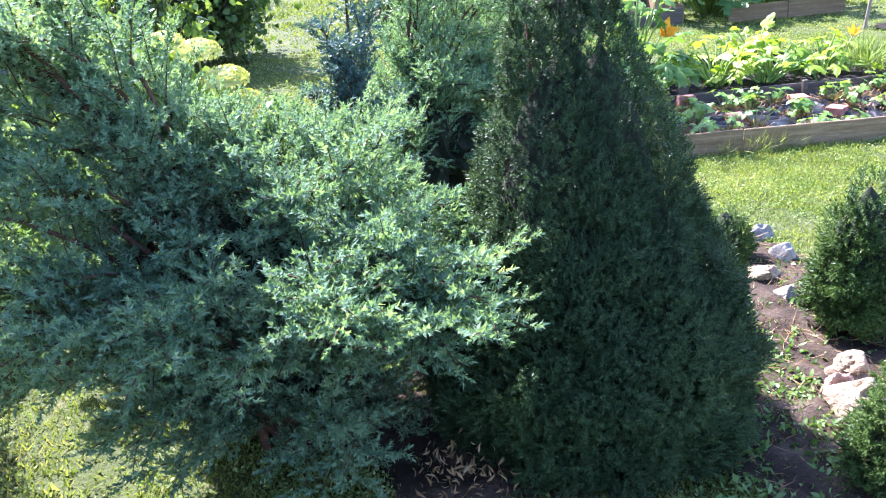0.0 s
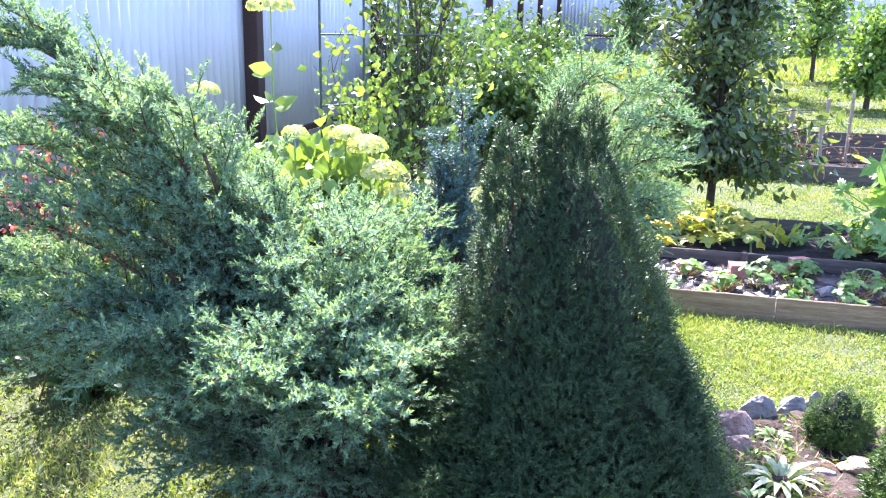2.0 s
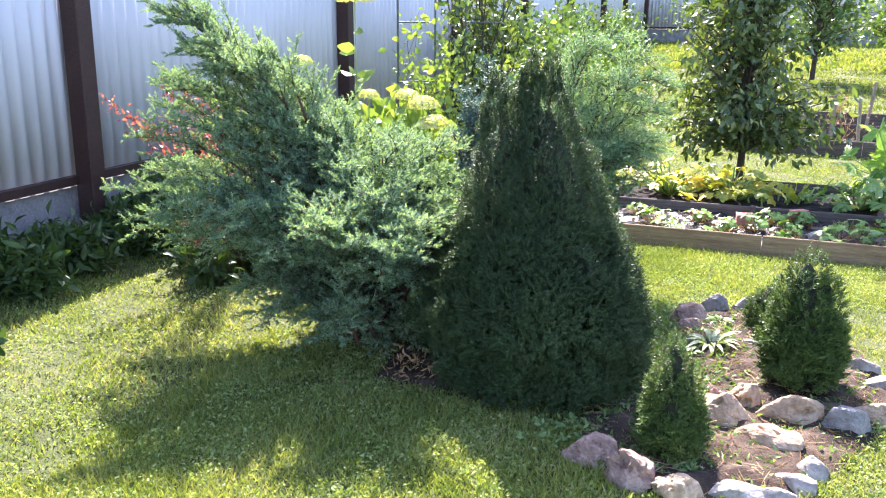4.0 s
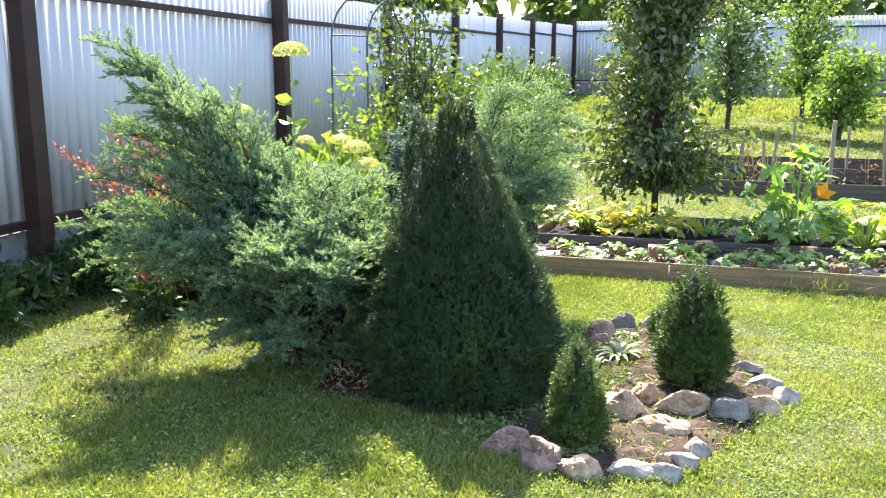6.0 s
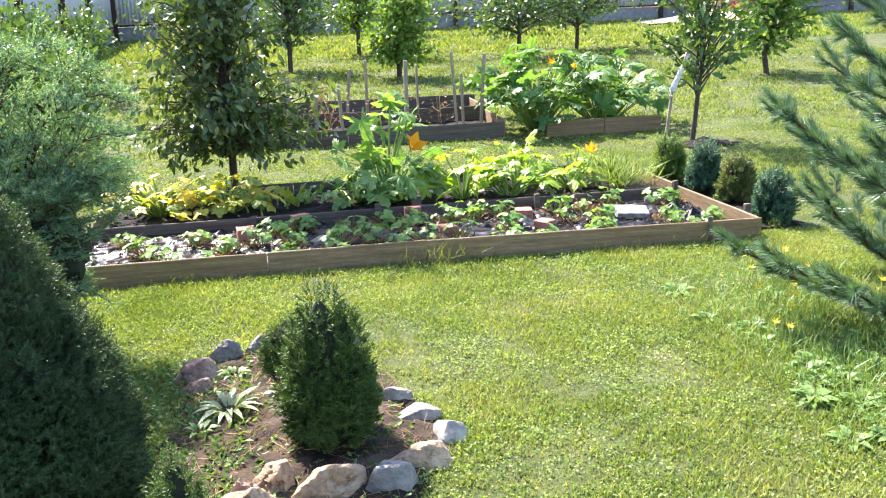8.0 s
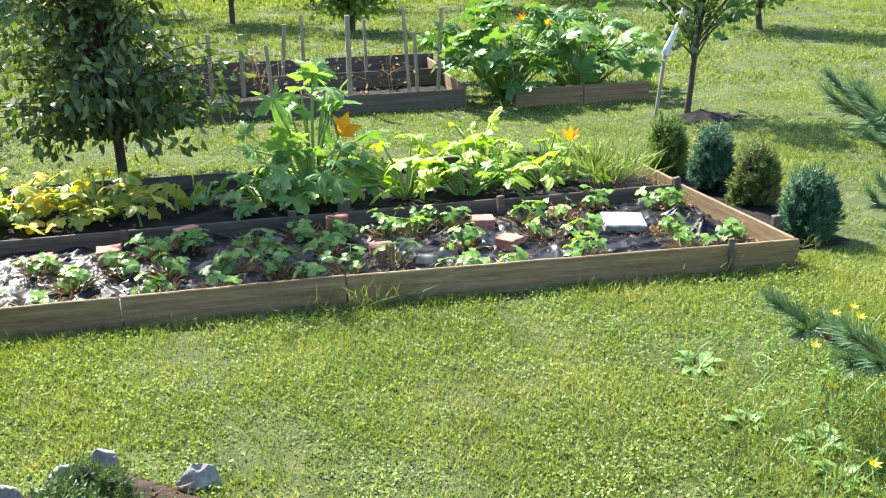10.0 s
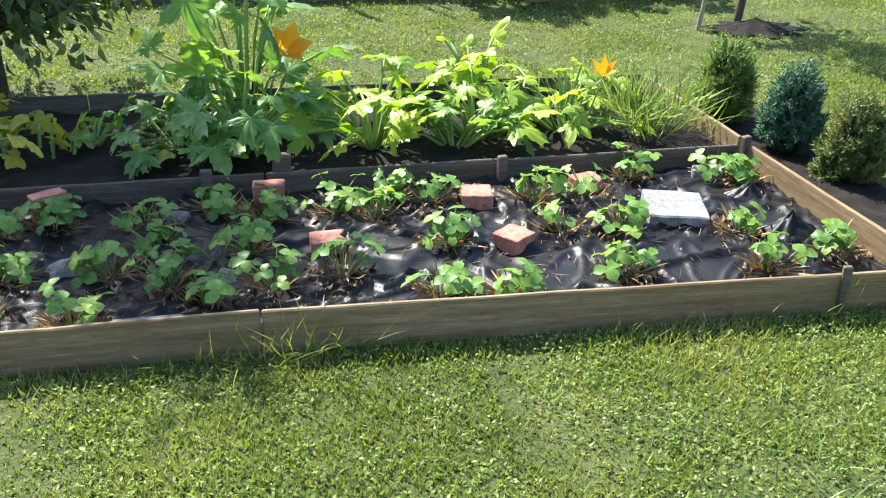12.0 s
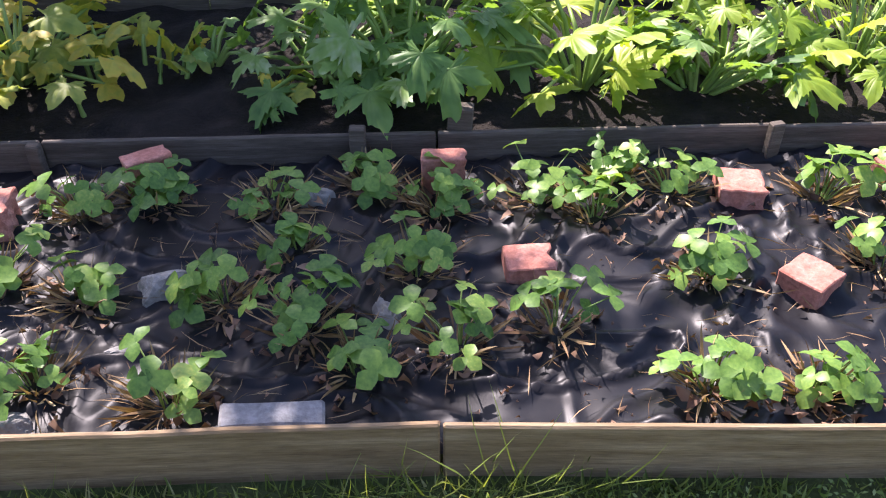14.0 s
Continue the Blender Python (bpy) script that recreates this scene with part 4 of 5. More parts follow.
def juniper(name, x, y, branches, mat, tpl, seed, label, arch=0.85, droop=0.08, plumes=14, plume=0.29, gap=0.0145, start_q=0.3, core=()):
    """branches: tips relative to the foot. Each limb arches out and carries nodding plumes to both sides, each plume set with short shoots."""
    r = np.random.default_rng(seed)
    t = thing(name, pose(x, y, float(lift(y))), label, "conifer")
    wood, pos, dirs, sc = [], [], [], []

    def shoots(P, size):
        """Short shoots to both sides of a twig, shorter towards its tip."""
        seg = np.diff(P, axis=0)
        L = np.linalg.norm(seg, axis=1).sum()
        m_ = max(4, int(L / gap))
        u = (np.arange(m_) + r.uniform(0, 0.9, m_)) / m_
        i = np.minimum((u * len(seg)).astype(int), len(seg) - 1)
        f = (u * len(seg) - i)[:, None]
        d = unit(seg[i])
        side = unit(np.cross(d, [0, 0, 1.0]) + 1e-6) * np.where(np.arange(m_) % 2, 1, -1)[:, None]
        pos.append(P[i] + seg[i] * f)
        dirs.append(d * 0.75 + side * (0.85 * (1 - 0.55 * u))[:, None] + r.normal(0, 0.3, (m_, 3)) + [0, 0, 0.25])
        sc.append(size * r.uniform(0.75, 1.25, m_) * (1.15 - 0.45 * u))

    def curve(a, c, e, k, nod):
        s = np.linspace(0, 1, k)[:, None]
        return a * (1 - s) ** 2 + 2 * c * s * (1 - s) + e * s ** 2 - np.array([0, 0, nod]) * np.clip(s - 0.6, 0, 1) ** 2 * 6

    for tip in branches:
        tip = np.asarray(tip, float)
        L = np.linalg.norm(tip)
        start = np.array([r.normal(0, 0.05), r.normal(0, 0.05), 0])
        P = curve(start, tip * [0.42, 0.42, arch] + r.normal(0, 0.05, 3), tip, 10, droop)
        wood.append(tube(P, np.linspace(0.012, 0.0014, 10) * (0.45 + 0.45 * L), 5))
        T = unit(np.gradient(P, axis=0))
        n = int(plumes * min(1.3, 0.5 + 0.5 * L))
        for k in range(n):
            q = start_q + (1 - start_q) * (k + r.uniform(0.1, 0.9)) / n
            i = min(int(q * 9), 8)
            f = q * 9 - i
            p, d = P[i] * (1 - f) + P[i + 1] * f, T[i]
            side = unit(np.cross(d, r.normal(0, 0.5, 3) + [0, 0, 1.0])) * (1 if k % 2 else -1)
            dd = unit(d * r.uniform(0.6, 1.1) + side * r.uniform(0.5, 0.95) + [0, 0, r.uniform(-0.1, 0.35)])
            ln = plume * r.uniform(0.45, 1.3) * (1.2 - 0.75 * q)
            Q = curve(p, p + dd * ln * 0.5, p + dd * ln, 5, 0.10 * ln)
            wood.append(tube(Q, np.linspace(0.0028, 0.001, 5), 3))
            shoots(Q, 1.0)
        shoots(P[6:], 0.9)
    part("stem", join(wood), "red_twig", t)
    # solid dark lumps, added so that gaps look shaded and stay opaque
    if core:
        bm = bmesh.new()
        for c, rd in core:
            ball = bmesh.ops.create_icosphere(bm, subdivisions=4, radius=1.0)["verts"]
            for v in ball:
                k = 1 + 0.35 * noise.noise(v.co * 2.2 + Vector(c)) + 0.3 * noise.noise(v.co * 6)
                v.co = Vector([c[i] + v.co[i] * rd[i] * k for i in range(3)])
        part("core_wood", bm, "core", t, "solid dark fill in place of the shaded inside")
    part("foliage", scatter(tpl, np.concatenate(pos), np.concatenate(dirs), np.concatenate(sc)), mat, t, kind="stuff")
    return t


def tips(r, n, centre, radii, zmin, out=0.75):
    """Branch tips over a lopsided crown."""
    v = unit(r.normal(0, 1, (n * 3, 3)))
    p = np.asarray(centre) + v * np.asarray(radii) * r.uniform(out, 1.0, (n * 3, 1))
    return p[p[:, 2] > zmin][:n]


def spread_tips(r, n, low, high):
    """Branch tips spread evenly through a box."""
    return r.uniform(low, high, (n, 3))


r = np.random.default_rng(5)
main = np.concatenate([
    tips(r, 46, (0.0, 0.05, 0.66), (0.56, 0.62, 0.40), 0.42, 0.75),
    spread_tips(r, 13, (-1.1, -0.5, 0.58), (-0.75, 0.0, 0.95)),  # long arms towards the fence
    spread_tips(r, 9, (-0.98, -0.45, 0.9), (-0.6, 0.0, 1.28)),
    spread_tips(r, 4, (-0.85, -0.4, 1.2), (-0.45, 0.0, 1.42)),
    np.array([(-0.98, -0.3, 1.68), (-0.9, -0.32, 1.58), (-0.84, -0.25, 1.53), (-0.8, -0.22, 1.56), (-0.72, -0.35, 1.45), (-0.78, -0.1, 1.38), (-0.58, -0.25, 1.42), (-0.36, -0.2, 1.38), (-0.45, 0.0, 1.3)]),  # the tall leaning leader
    spread_tips(r, 10, (-0.55, -0.35, 1.0), (-0.1, 0.3, 1.26)),
    spread_tips(r, 10, (-0.1, -0.3, 0.82), (0.36, 0.3, 1.06)),
    spread_tips(r, 24, (-0.7, -0.72, 0.62), (0.52, -0.45, 0.86)),  # nodding front
    spread_tips(r, 15, (0.2, -0.5, 0.44), (0.56, -0.1, 0.80)),
    spread_tips(r, 16, (-0.34, -0.15, 0.08), (0.34, 0.3, 0.38)),
    spread_tips(r, 9, (-0.55, -0.4, 0.18), (-0.2, 0.0, 0.46)),
    np.array([(0.08, -0.55, 0.28), (0.16, -0.56, 0.34), (0.0, -0.5, 0.24)]),
])
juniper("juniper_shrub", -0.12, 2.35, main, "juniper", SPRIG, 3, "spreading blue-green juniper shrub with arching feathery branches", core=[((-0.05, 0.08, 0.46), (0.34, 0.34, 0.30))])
r = np.random.default_rng(6)
plume = np.concatenate([
    tips(r, 34, (0.24, 0.0, 0.66), (0.36, 0.42, 0.5), 0.25, 0.6),
    spread_tips(r, 10, (0.4, -0.2, 0.75), (0.66, 0.25, 1.1)),
    np.array([(0.66, 0.0, 1.22), (0.56, 0.1, 1.34), (0.42, 0.0, 1.46), (0.34, -0.1, 1.40), (0.2, 0.0, 1.36), (0.5, -0.15, 1.2), (0.3, 0.15, 1.25)])])
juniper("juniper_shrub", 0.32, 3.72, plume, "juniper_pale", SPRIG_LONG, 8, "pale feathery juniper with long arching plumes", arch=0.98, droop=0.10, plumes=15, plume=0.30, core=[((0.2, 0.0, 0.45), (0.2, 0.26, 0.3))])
r = np.random.default_rng(9)
col = np.concatenate([tips(r, 34, (0, 0, 0.60), (0.24, 0.24, 0.55), 0.15, 0.6), np.array([(0.02, 0, 1.34), (0.1, 0.03, 1.22), (-0.08, 0, 1.18), (0.0, -0.1, 1.1)])])
juniper("upright_juniper", 0.14, 3.12, col, "juniper_blue", SPRIG, 12, "narrow upright blue juniper behind the shrubs", arch=0.8, plumes=11, plume=0.2)


def spruce(name, x, y, tops, radius, mat, seed, label, density=9000, shoot=1.0, base_z=0.02, core_mat="core", power=0.8, tuft=0.055, rise=0.25):
    """A dense dwarf spruce: cones standing together; each top is (dx, dy, height, radius share)."""
    r = np.random.default_rng(seed)
    t = thing(name, pose(x, y, float(lift(y))), label, "conifer")
    pos, dirs, cores = [], [], []

    def rad(a, h, H, R, s, pw):
        q = h / H
        body = R * max(0.0, 1 - q) ** pw * min(1.0, 0.72 + q * 1.1)
        return body * (1 + 0.15 * noise.noise((math.cos(a) * 2.2, math.sin(a) * 2.2, h * 6 + s)) + 0.27 * noise.noise((math.cos(a) * 4.5, math.sin(a) * 4.5, h * 10 + s))) + 0.006

    for ci, (dx, dy, H, share, *foot) in enumerate(tops):
        z0 = foot[0] if foot else 0.0
        H = H - z0
        R, pw = radius * share, (1.1 if z0 else power)
        area = math.pi * R * math.sqrt(R * R + H * H)
        n = int(area * density * (3.2 if z0 else 1.25))
        h = H * (1 - np.sqrt(r.uniform(0, 1, n))) * 0.995
        a = r.uniform(0, 2 * np.pi, n)
        rr = np.array([rad(aa, hh, H, R, ci * 7 + seed, pw) for aa, hh in zip(a, h)]) * r.uniform(0.9, 1.02, n)
        shift = np.ones((n, 1)) if z0 else np.clip(h / H, 0, 1)[:, None]
        P = np.stack([np.cos(a) * rr, np.sin(a) * rr, h + base_z + z0], 1) + shift * [[dx, dy, 0]]
        D = np.stack([np.cos(a), np.sin(a), 0.55 + 0.9 * h / H], 1) + r.normal(0, 0.34, (n, 3))
        seen = np.ones(n, bool)
        for cj, (ex, ey, H2, sh2, *ft2) in enumerate(tops):
            if cj == ci:
                continue
            f2 = ft2[0] if ft2 else 0.0
            q2 = (P[:, 2] - base_z - f2) / (H2 - f2)
            on = np.ones(n) if f2 else np.clip(q2, 0, 1)
            lim = radius * sh2 * np.clip(1 - q2, 0, 1) ** (1.1 if f2 else power) * np.minimum(1, 0.72 + np.clip(q2, 0, 1) * 1.1) * 0.84
            seen &= (np.hypot(P[:, 0] - ex * on, P[:, 1] - ey * on) > lim * 0.97) | (q2 < 0)
        pos.append(P[seen])
        dirs.append(D[seen])
        # a dark cone added inside: its colour is the shade between shoots
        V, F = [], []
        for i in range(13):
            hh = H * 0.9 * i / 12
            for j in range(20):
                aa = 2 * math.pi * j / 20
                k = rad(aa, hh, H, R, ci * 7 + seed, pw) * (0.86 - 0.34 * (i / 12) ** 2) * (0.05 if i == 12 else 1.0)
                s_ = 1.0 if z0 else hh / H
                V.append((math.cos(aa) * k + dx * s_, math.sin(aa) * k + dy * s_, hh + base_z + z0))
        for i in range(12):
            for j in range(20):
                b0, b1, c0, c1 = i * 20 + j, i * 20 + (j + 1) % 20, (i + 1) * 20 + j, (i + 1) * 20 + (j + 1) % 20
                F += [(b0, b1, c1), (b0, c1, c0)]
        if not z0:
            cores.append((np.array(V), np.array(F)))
    P, D = np.concatenate(pos), np.concatenate(dirs)
    # shoots gather in rounded tufts that stand out from the surface
    hub = r.permutation(len(P))[:max(40, int(len(P) / 26))]
    near = np.concatenate([np.argmin(((c[:, None] - P[hub][None]) ** 2).sum(-1), 1) for c in np.array_split(P, max(1, len(P) // 2000))])
    outward = unit(D[hub])[near]
    away = P - P[hub][near]
    far = np.linalg.norm(away, axis=1, keepdims=True) / tuft
    slim = np.clip(1.15 - P[:, 2:3] / max(H for _, _, H, *_ in tops), 0.5, 1)
    P = P + outward * tuft * 0.7 * slim * np.clip(1 - far ** 2, -0.35, 1)
    D = unit(away / tuft * 0.9 + outward * 0.7 + [0, 0, rise]) + r.normal(0, 0.25, D.shape)
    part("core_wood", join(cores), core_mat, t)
    part("foliage", scatter(SHOOT, P, D, shoot * r.uniform(0.7, 1.35, len(P)) * (0.55 + 0.45 * slim[:, 0])), mat, t, kind="stuff")
    lead = [tube([(dx * 0.9, dy * 0.9, H * 0.8), (dx, dy, H * 1.0)], [0.006, 0.002], 4) for dx, dy, H, *s in tops]
    for g in lead:
        part("leader", g, "red_twig", t)
    part("trunk", tube([(0, 0, 0), (0, 0, 0.15)], [radius * 0.09, radius * 0.08], 7), "bark", t)


spruce("dwarf_spruce", 0.73, 2.22, [(-0.065, 0.05, 1.25, 1.0), (-0.16, -0.04, 1.17, 0.95), (0.015, -0.02, 1.23, 0.97), (-0.19, -0.05, 1.24, 0.09, 1.0), (-0.08, 0.03, 1.33, 0.09, 1.05), (0.015, -0.02, 1.31, 0.1, 1.04)], 0.525, "spruce", 21, "dense dark green dwarf spruce with three pointed tops", 8500, 0.9, power=0.93, tuft=0.06)
spruce("small_spruce", 1.77, 2.50, [(-0.02, -0.02, 0.55, 0.85), (0.07, 0.0, 0.46, 0.75), (-0.08, 0.02, 0.43, 0.75), (0.0, -0.08, 0.42, 0.75), (0.02, 0.08, 0.45, 0.7)], 0.155, "spruce_bright", 22, "small bushy green spruce among rockery stones", 5500, 1.3, 0.05, power=0.6, tuft=0.05)
spruce("small_spruce", 1.36, 1.69, [(-0.01, 0.0, 0.43, 0.95), (0.05, 0.0, 0.33, 0.75), (-0.05, -0.02, 0.30, 0.75)], 0.1, "spruce_bright", 23, "small cone-shaped light green spruce behind stones", 7500, 1.05, 0.03, power=0.7, tuft=0.04)
spruce("small_spruce", 1.62, 3.20, [(0, 0, 0.23, 0.9), (0.06, 0.02, 0.18, 0.8), (-0.06, 0, 0.17, 0.8)], 0.11, "spruce_bright", 24, "tiny round spruce at the rockery's edge", 10000, 0.85, 0.02, power=0.6, tuft=0.03)

# ---- rockery ----


def mound():
    poly = ROCKERY
    cx, cy = np.mean([p[0] for p in poly]), np.mean([p[1] for p in poly])
    xs, ys = np.linspace(-0.1, 2.3, 110), np.linspace(1.3, 3.65, 110)
    X, Y = np.meshgrid(xs, ys)
    ins = inside(X.ravel(), Y.ravel(), poly).reshape(X.shape).astype(float)
    for _ in range(5):
        ins = (ins + np.roll(ins, 1, 0) + np.roll(ins, -1, 0) + np.roll(ins, 1, 1) + np.roll(ins, -1, 1)) / 5
    Z = -0.012 + 0.035 * ins + 0.022 * np.array([noise.noise((x * 9, y * 9, 1)) + 0.6 * noise.noise((x * 25, y * 25, 2)) for x, y in zip(X.ravel(), Y.ravel())]).reshape(X.shape) * ins
    V = np.stack([X.ravel(), Y.ravel(), Z.ravel()], 1)
    i = np.arange(109)[:, None] * 110 + np.arange(109)[None]
    F = np.stack([i, i + 1, i + 111, i + 110], -1).reshape(-1, 4)
    F = F[ins.ravel()[F].max(1) > 0.05]
    tagged(part("soil", (V, F), "soil", smooth=True), "dry brown earth of the little rockery", "soil", kind="structure")


mound()
TAN = [(1.13, 1.56, 0.20, 0.17, 0.13, 10), (1.27, 1.45, 0.20, 0.17, 0.14, -20), (1.43, 1.41, 0.16, 0.13, 0.11, 15), (1.69, 1.90, 0.30, 0.15, 0.10, -25), (1.50, 2.04, 0.20, 0.16, 0.16, 20), (1.58, 2.22, 0.15, 0.13, 0.14, 60), (1.76, 2.15, 0.27, 0.14, 0.14, 8), (2.07, 2.27, 0.19, 0.13, 0.11, 15), (1.69, 2.99, 0.20, 0.12, 0.09, 20), (1.48, 2.13, 0.12, 0.1, 0.12, 0)]
for k, (x, y, sx, sy, sz, rz) in enumerate(TAN):
    stone("tan_stone", x, y, sx * 1.02, sy * 1.05, sz * 1.12, "pink_stone" if k in (0, 1, 9) else "tan_stone", k + 1, "rough porous tan stone edging the rockery", rz, 0.33, 1.6, 0.25, "rockery stones")
PALE = [(1.61, 1.48, 0.23, 0.13, 0.08, 5), (1.72, 1.49, 0.17, 0.12, 0.08, -15), (1.78, 1.61, 0.17, 0.12, 0.08, -25), (1.82, 1.73, 0.14, 0.12, 0.09, -30), (2.18, 2.43, 0.15, 0.14, 0.10, 20), (2.10, 2.60, 0.18, 0.13, 0.09, 0), (2.03, 2.78, 0.18, 0.12, 0.09, -20), (1.86, 3.14, 0.14, 0.12, 0.12, 30), (1.55, 2.93, 0.12, 0.08, 0.05, 0), (1.68, 2.80, 0.12, 0.1, 0.09, 40), (1.28, 2.78, 0.07, 0.05, 0.03, 0)]
for k, (x, y, sx, sy, sz, rz) in enumerate(PALE):
    stone("pale_stone", x, y, sx * 0.96, sy * 1.0, sz * 1.05, "white_stone", k + 40, "smooth pale grey stone edging the rockery", rz, 0.16, 0.8, 0.28, "rockery stones")
GREY = [(1.94, 2.14, 0.20, 0.14, 0.13, 10), (1.36, 3.37, 0.16, 0.13, 0.14, 0), (1.50, 3.50, 0.12, 0.09, 0.09, 20), (1.60, 3.56, 0.11, 0.09, 0.09, -10), (1.89, 3.40, 0.13, 0.10, 0.09, 0), (1.45, 3.42, 0.06, 0.06, 0.06, 0)]
for k, (x, y, sx, sy, sz, rz) in enumerate(GREY):
    stone("grey_stone", x, y, sx * 1.02, sy * 1.05, sz * 1.12, "grey_stone", k + 60, "dark grey stone edging the rockery", rz, 0.2, 0.9, 0.25, "rockery stones")
stone("brown_stone", 1.25, 3.20, 0.2, 0.17, 0.15, "pink_stone", 71, "reddish brown porous stone at the rockery edge", 20, 0.26, 1.5, 0.25, "rockery stones")
stone("brown_stone", 1.27, 3.05, 0.13, 0.12, 0.1, "pink_stone", 72, "reddish brown porous stone at the rockery edge", 50, 0.26, 1.5, 0.25, "rockery stones")


def rosette(name, x, y, num, ln, width, mat, label, cat, seed, flat=0.35, z=0.03, bend=0.35):
    r = np.random.default_rng(seed)
    a = np.arange(num) * 2.399 + r.normal(0, 0.2, num)
    tpl = blade_leaf(1, width, 0.25, bend)
    d = np.stack([np.cos(a), np.sin(a), flat + r.uniform(0, 0.9, num) * np.linspace(1, 0.1, num)], 1)
    p = np.stack([x + np.cos(a) * 0.02, y + np.sin(a) * 0.02, np.full(num, z + float(lift(y)))], 1)
    zz = unit(d)
    up = np.array([0, 0, 1.0])
    V, F = tpl
    t = thing(name, pose(x, y, float(lift(y))), label, cat)
    p = p - [x, y, float(lift(y))]
    me = fast_mesh("leaf", V, F)
    for i in range(num):
        yy = unit(up - zz[i] * up.dot(zz[i]))
        xx = np.cross(yy, zz[i])
        lf = part("leaf", me, mat, t)
        lf.matrix_basis = Matrix.Translation(p[i]) @ Matrix((np.stack([xx, yy, zz[i]]).T * ln * r.uniform(0.6, 1.15)).tolist()).to_4x4()
    return t


rosette("hosta", 1.39, 2.80, 24, 0.115, 0.24, "hosta", "cream-edged hosta with narrow arching leaves", "hosta", 3)
rosette("rockery_weed", 1.30, 2.64, 12, 0.05, 0.45, "weed", "small leafy weed in the rockery soil", "weed", 4)
rosette("rockery_weed", 1.40, 3.15, 16, 0.055, 0.4, "weed", "small green plant beside grey stones", "weed", 5)
n = 2800
px, py = rng.uniform(0.85, 2.1, n), rng.uniform(1.45, 3.4, n)
ok = inside(px, py, ROCKERY)
pos = np.stack([px, py, np.full(n, 0.03)], 1)[ok]
tagged(part("dry_grass", scatter(blade_leaf(1, 0.035), pos, rng.normal(0, 1, (len(pos), 3)) * [1, 1, 0.2], rng.uniform(0.03, 0.10, len(pos))), "straw"), "dry grass clippings scattered over the rockery soil", "dry grass", kind="stuff")
n = 12000
px, py = rng.uniform(0.85, 2.05, n), rng.uniform(1.5, 3.4, n)
ok = inside(px, py, ROCKERY) & (rng.uniform(0, 1, n) < np.where(px < 1.46, 0.95, 0.2)) | ((px < 1.3) & (rng.uniform(0, 1, n) < 0.5))
pos = np.stack([px, py, np.full(n, 0.022)], 1)[ok]
n = len(pos)
tagged(part("shade_weeds", scatter(blade_leaf(1, 0.4), pos, rng.normal(0, 1, (n, 3)) * [1, 1, 0.3] + [0, 0, 0.5], rng.uniform(0.012, 0.035, n)), "weed"), "low weeds in the shade beside the spruce", "weeds", kind="stuff")
# dry ground under the juniper, with a few pale stalks
pos = np.stack([rng.normal(0.28, 0.08, 160), rng.normal(1.9, 0.07, 160), np.full(160, 0.02)], 1)
tagged(part("dry_weed", scatter(blade_leaf(1, 0.25, 0.3, 0.4), pos + rng.uniform(0, 0.13, (160, 1)) * [0, 0, 1], rng.normal(0, 1, (160, 3)), rng.uniform(0.015, 0.04, 160)), "straw"), "small pale dried weed under the junipers", "weed", kind="stuff")

# ---- broad-leaved shrubs and trees ----


def branching(r, foot, up, height, spread, levels, limbs, trunk_r, twist=0.25, droop=0.0):
    """Tapered limbs; returns tubes and the twigs' points and directions."""
    tubes, ends = [], []

    def grow(p, d, ln, rad, lv):
        k = 5
        P, dd = [p], d
        for i in range(k):
            dd = unit(dd + r.normal(0, twist * 0.35, 3) + [0, 0, -droop * 0.15 if lv < levels else 0.02])
            P.append(P[-1] + dd * ln / k)
        tubes.append(tube(P, np.linspace(rad, rad * 0.55, k + 1), 6 if lv == levels else 5))
        if lv <= 1:
            for i in range(1, k + 1):
                ends.append((P[i], dd))
        if lv > 0:
            for j in range(limbs):
                i = 1 + (j * (k - 1)) // max(1, limbs - 1)
                i = min(i, k)
                side = unit(np.cross(dd, r.normal(0, 1, 3)))
                nd = unit(dd * 0.55 + side * spread + [0, 0, 0.15])
                grow(P[i], nd, ln * r.uniform(0.5, 0.72), rad * 0.55, lv - 1)

    grow(np.asarray(foot, float), unit(np.asarray(up, float)), height, trunk_r, levels)
    return tubes, ends


def leafy(name, x, y, height, spread, levels, limbs, mat, leaf_len, leaf_w, per_end, seed, label, cat="tree", up=(0, 0, 1), trunk_r=0.03, hang=0.3, scatter_r=0.12, bark="bark", stems=1, droop=0.0, foot_r=0.08, bottom=0.0):
    r = np.random.default_rng(seed)
    t = thing(name, pose(x, y, float(lift(y))), label, cat)
    tubes, ends = [], []
    for s in range(stems):
        f = np.array([r.normal(0, foot_r), r.normal(0, foot_r), 0]) if stems > 1 else np.zeros(3)
        u = np.asarray(up) + (r.normal(0, 0.3, 3) * [1, 1, 0] if stems > 1 else 0)
        tb, en = branching(r, f, u, height, spread, levels, limbs, trunk_r, droop=droop)
        tubes += tb
        ends += en
    part("trunk" if stems == 1 else "stem", join(tubes), bark, t)
    P = np.repeat(np.array([e[0] for e in ends]), per_end, 0)
    D = np.repeat(np.array([e[1] for e in ends]), per_end, 0)
    k = len(P)
    P = P + r.normal(0, scatter_r, (k, 3))
    keep = P[:, 2] > bottom
    P, D, k = P[keep], D[keep], int(keep.sum())
    D = D * 0.5 + r.normal(0, 0.7, (k, 3)) + [0, 0, -hang]
    part("crown", scatter(blade_leaf(1, leaf_w, 0.2, 0.25), P, D, leaf_len * r.uniform(0.6, 1.2, k)), mat, t, kind="stuff")
    return t


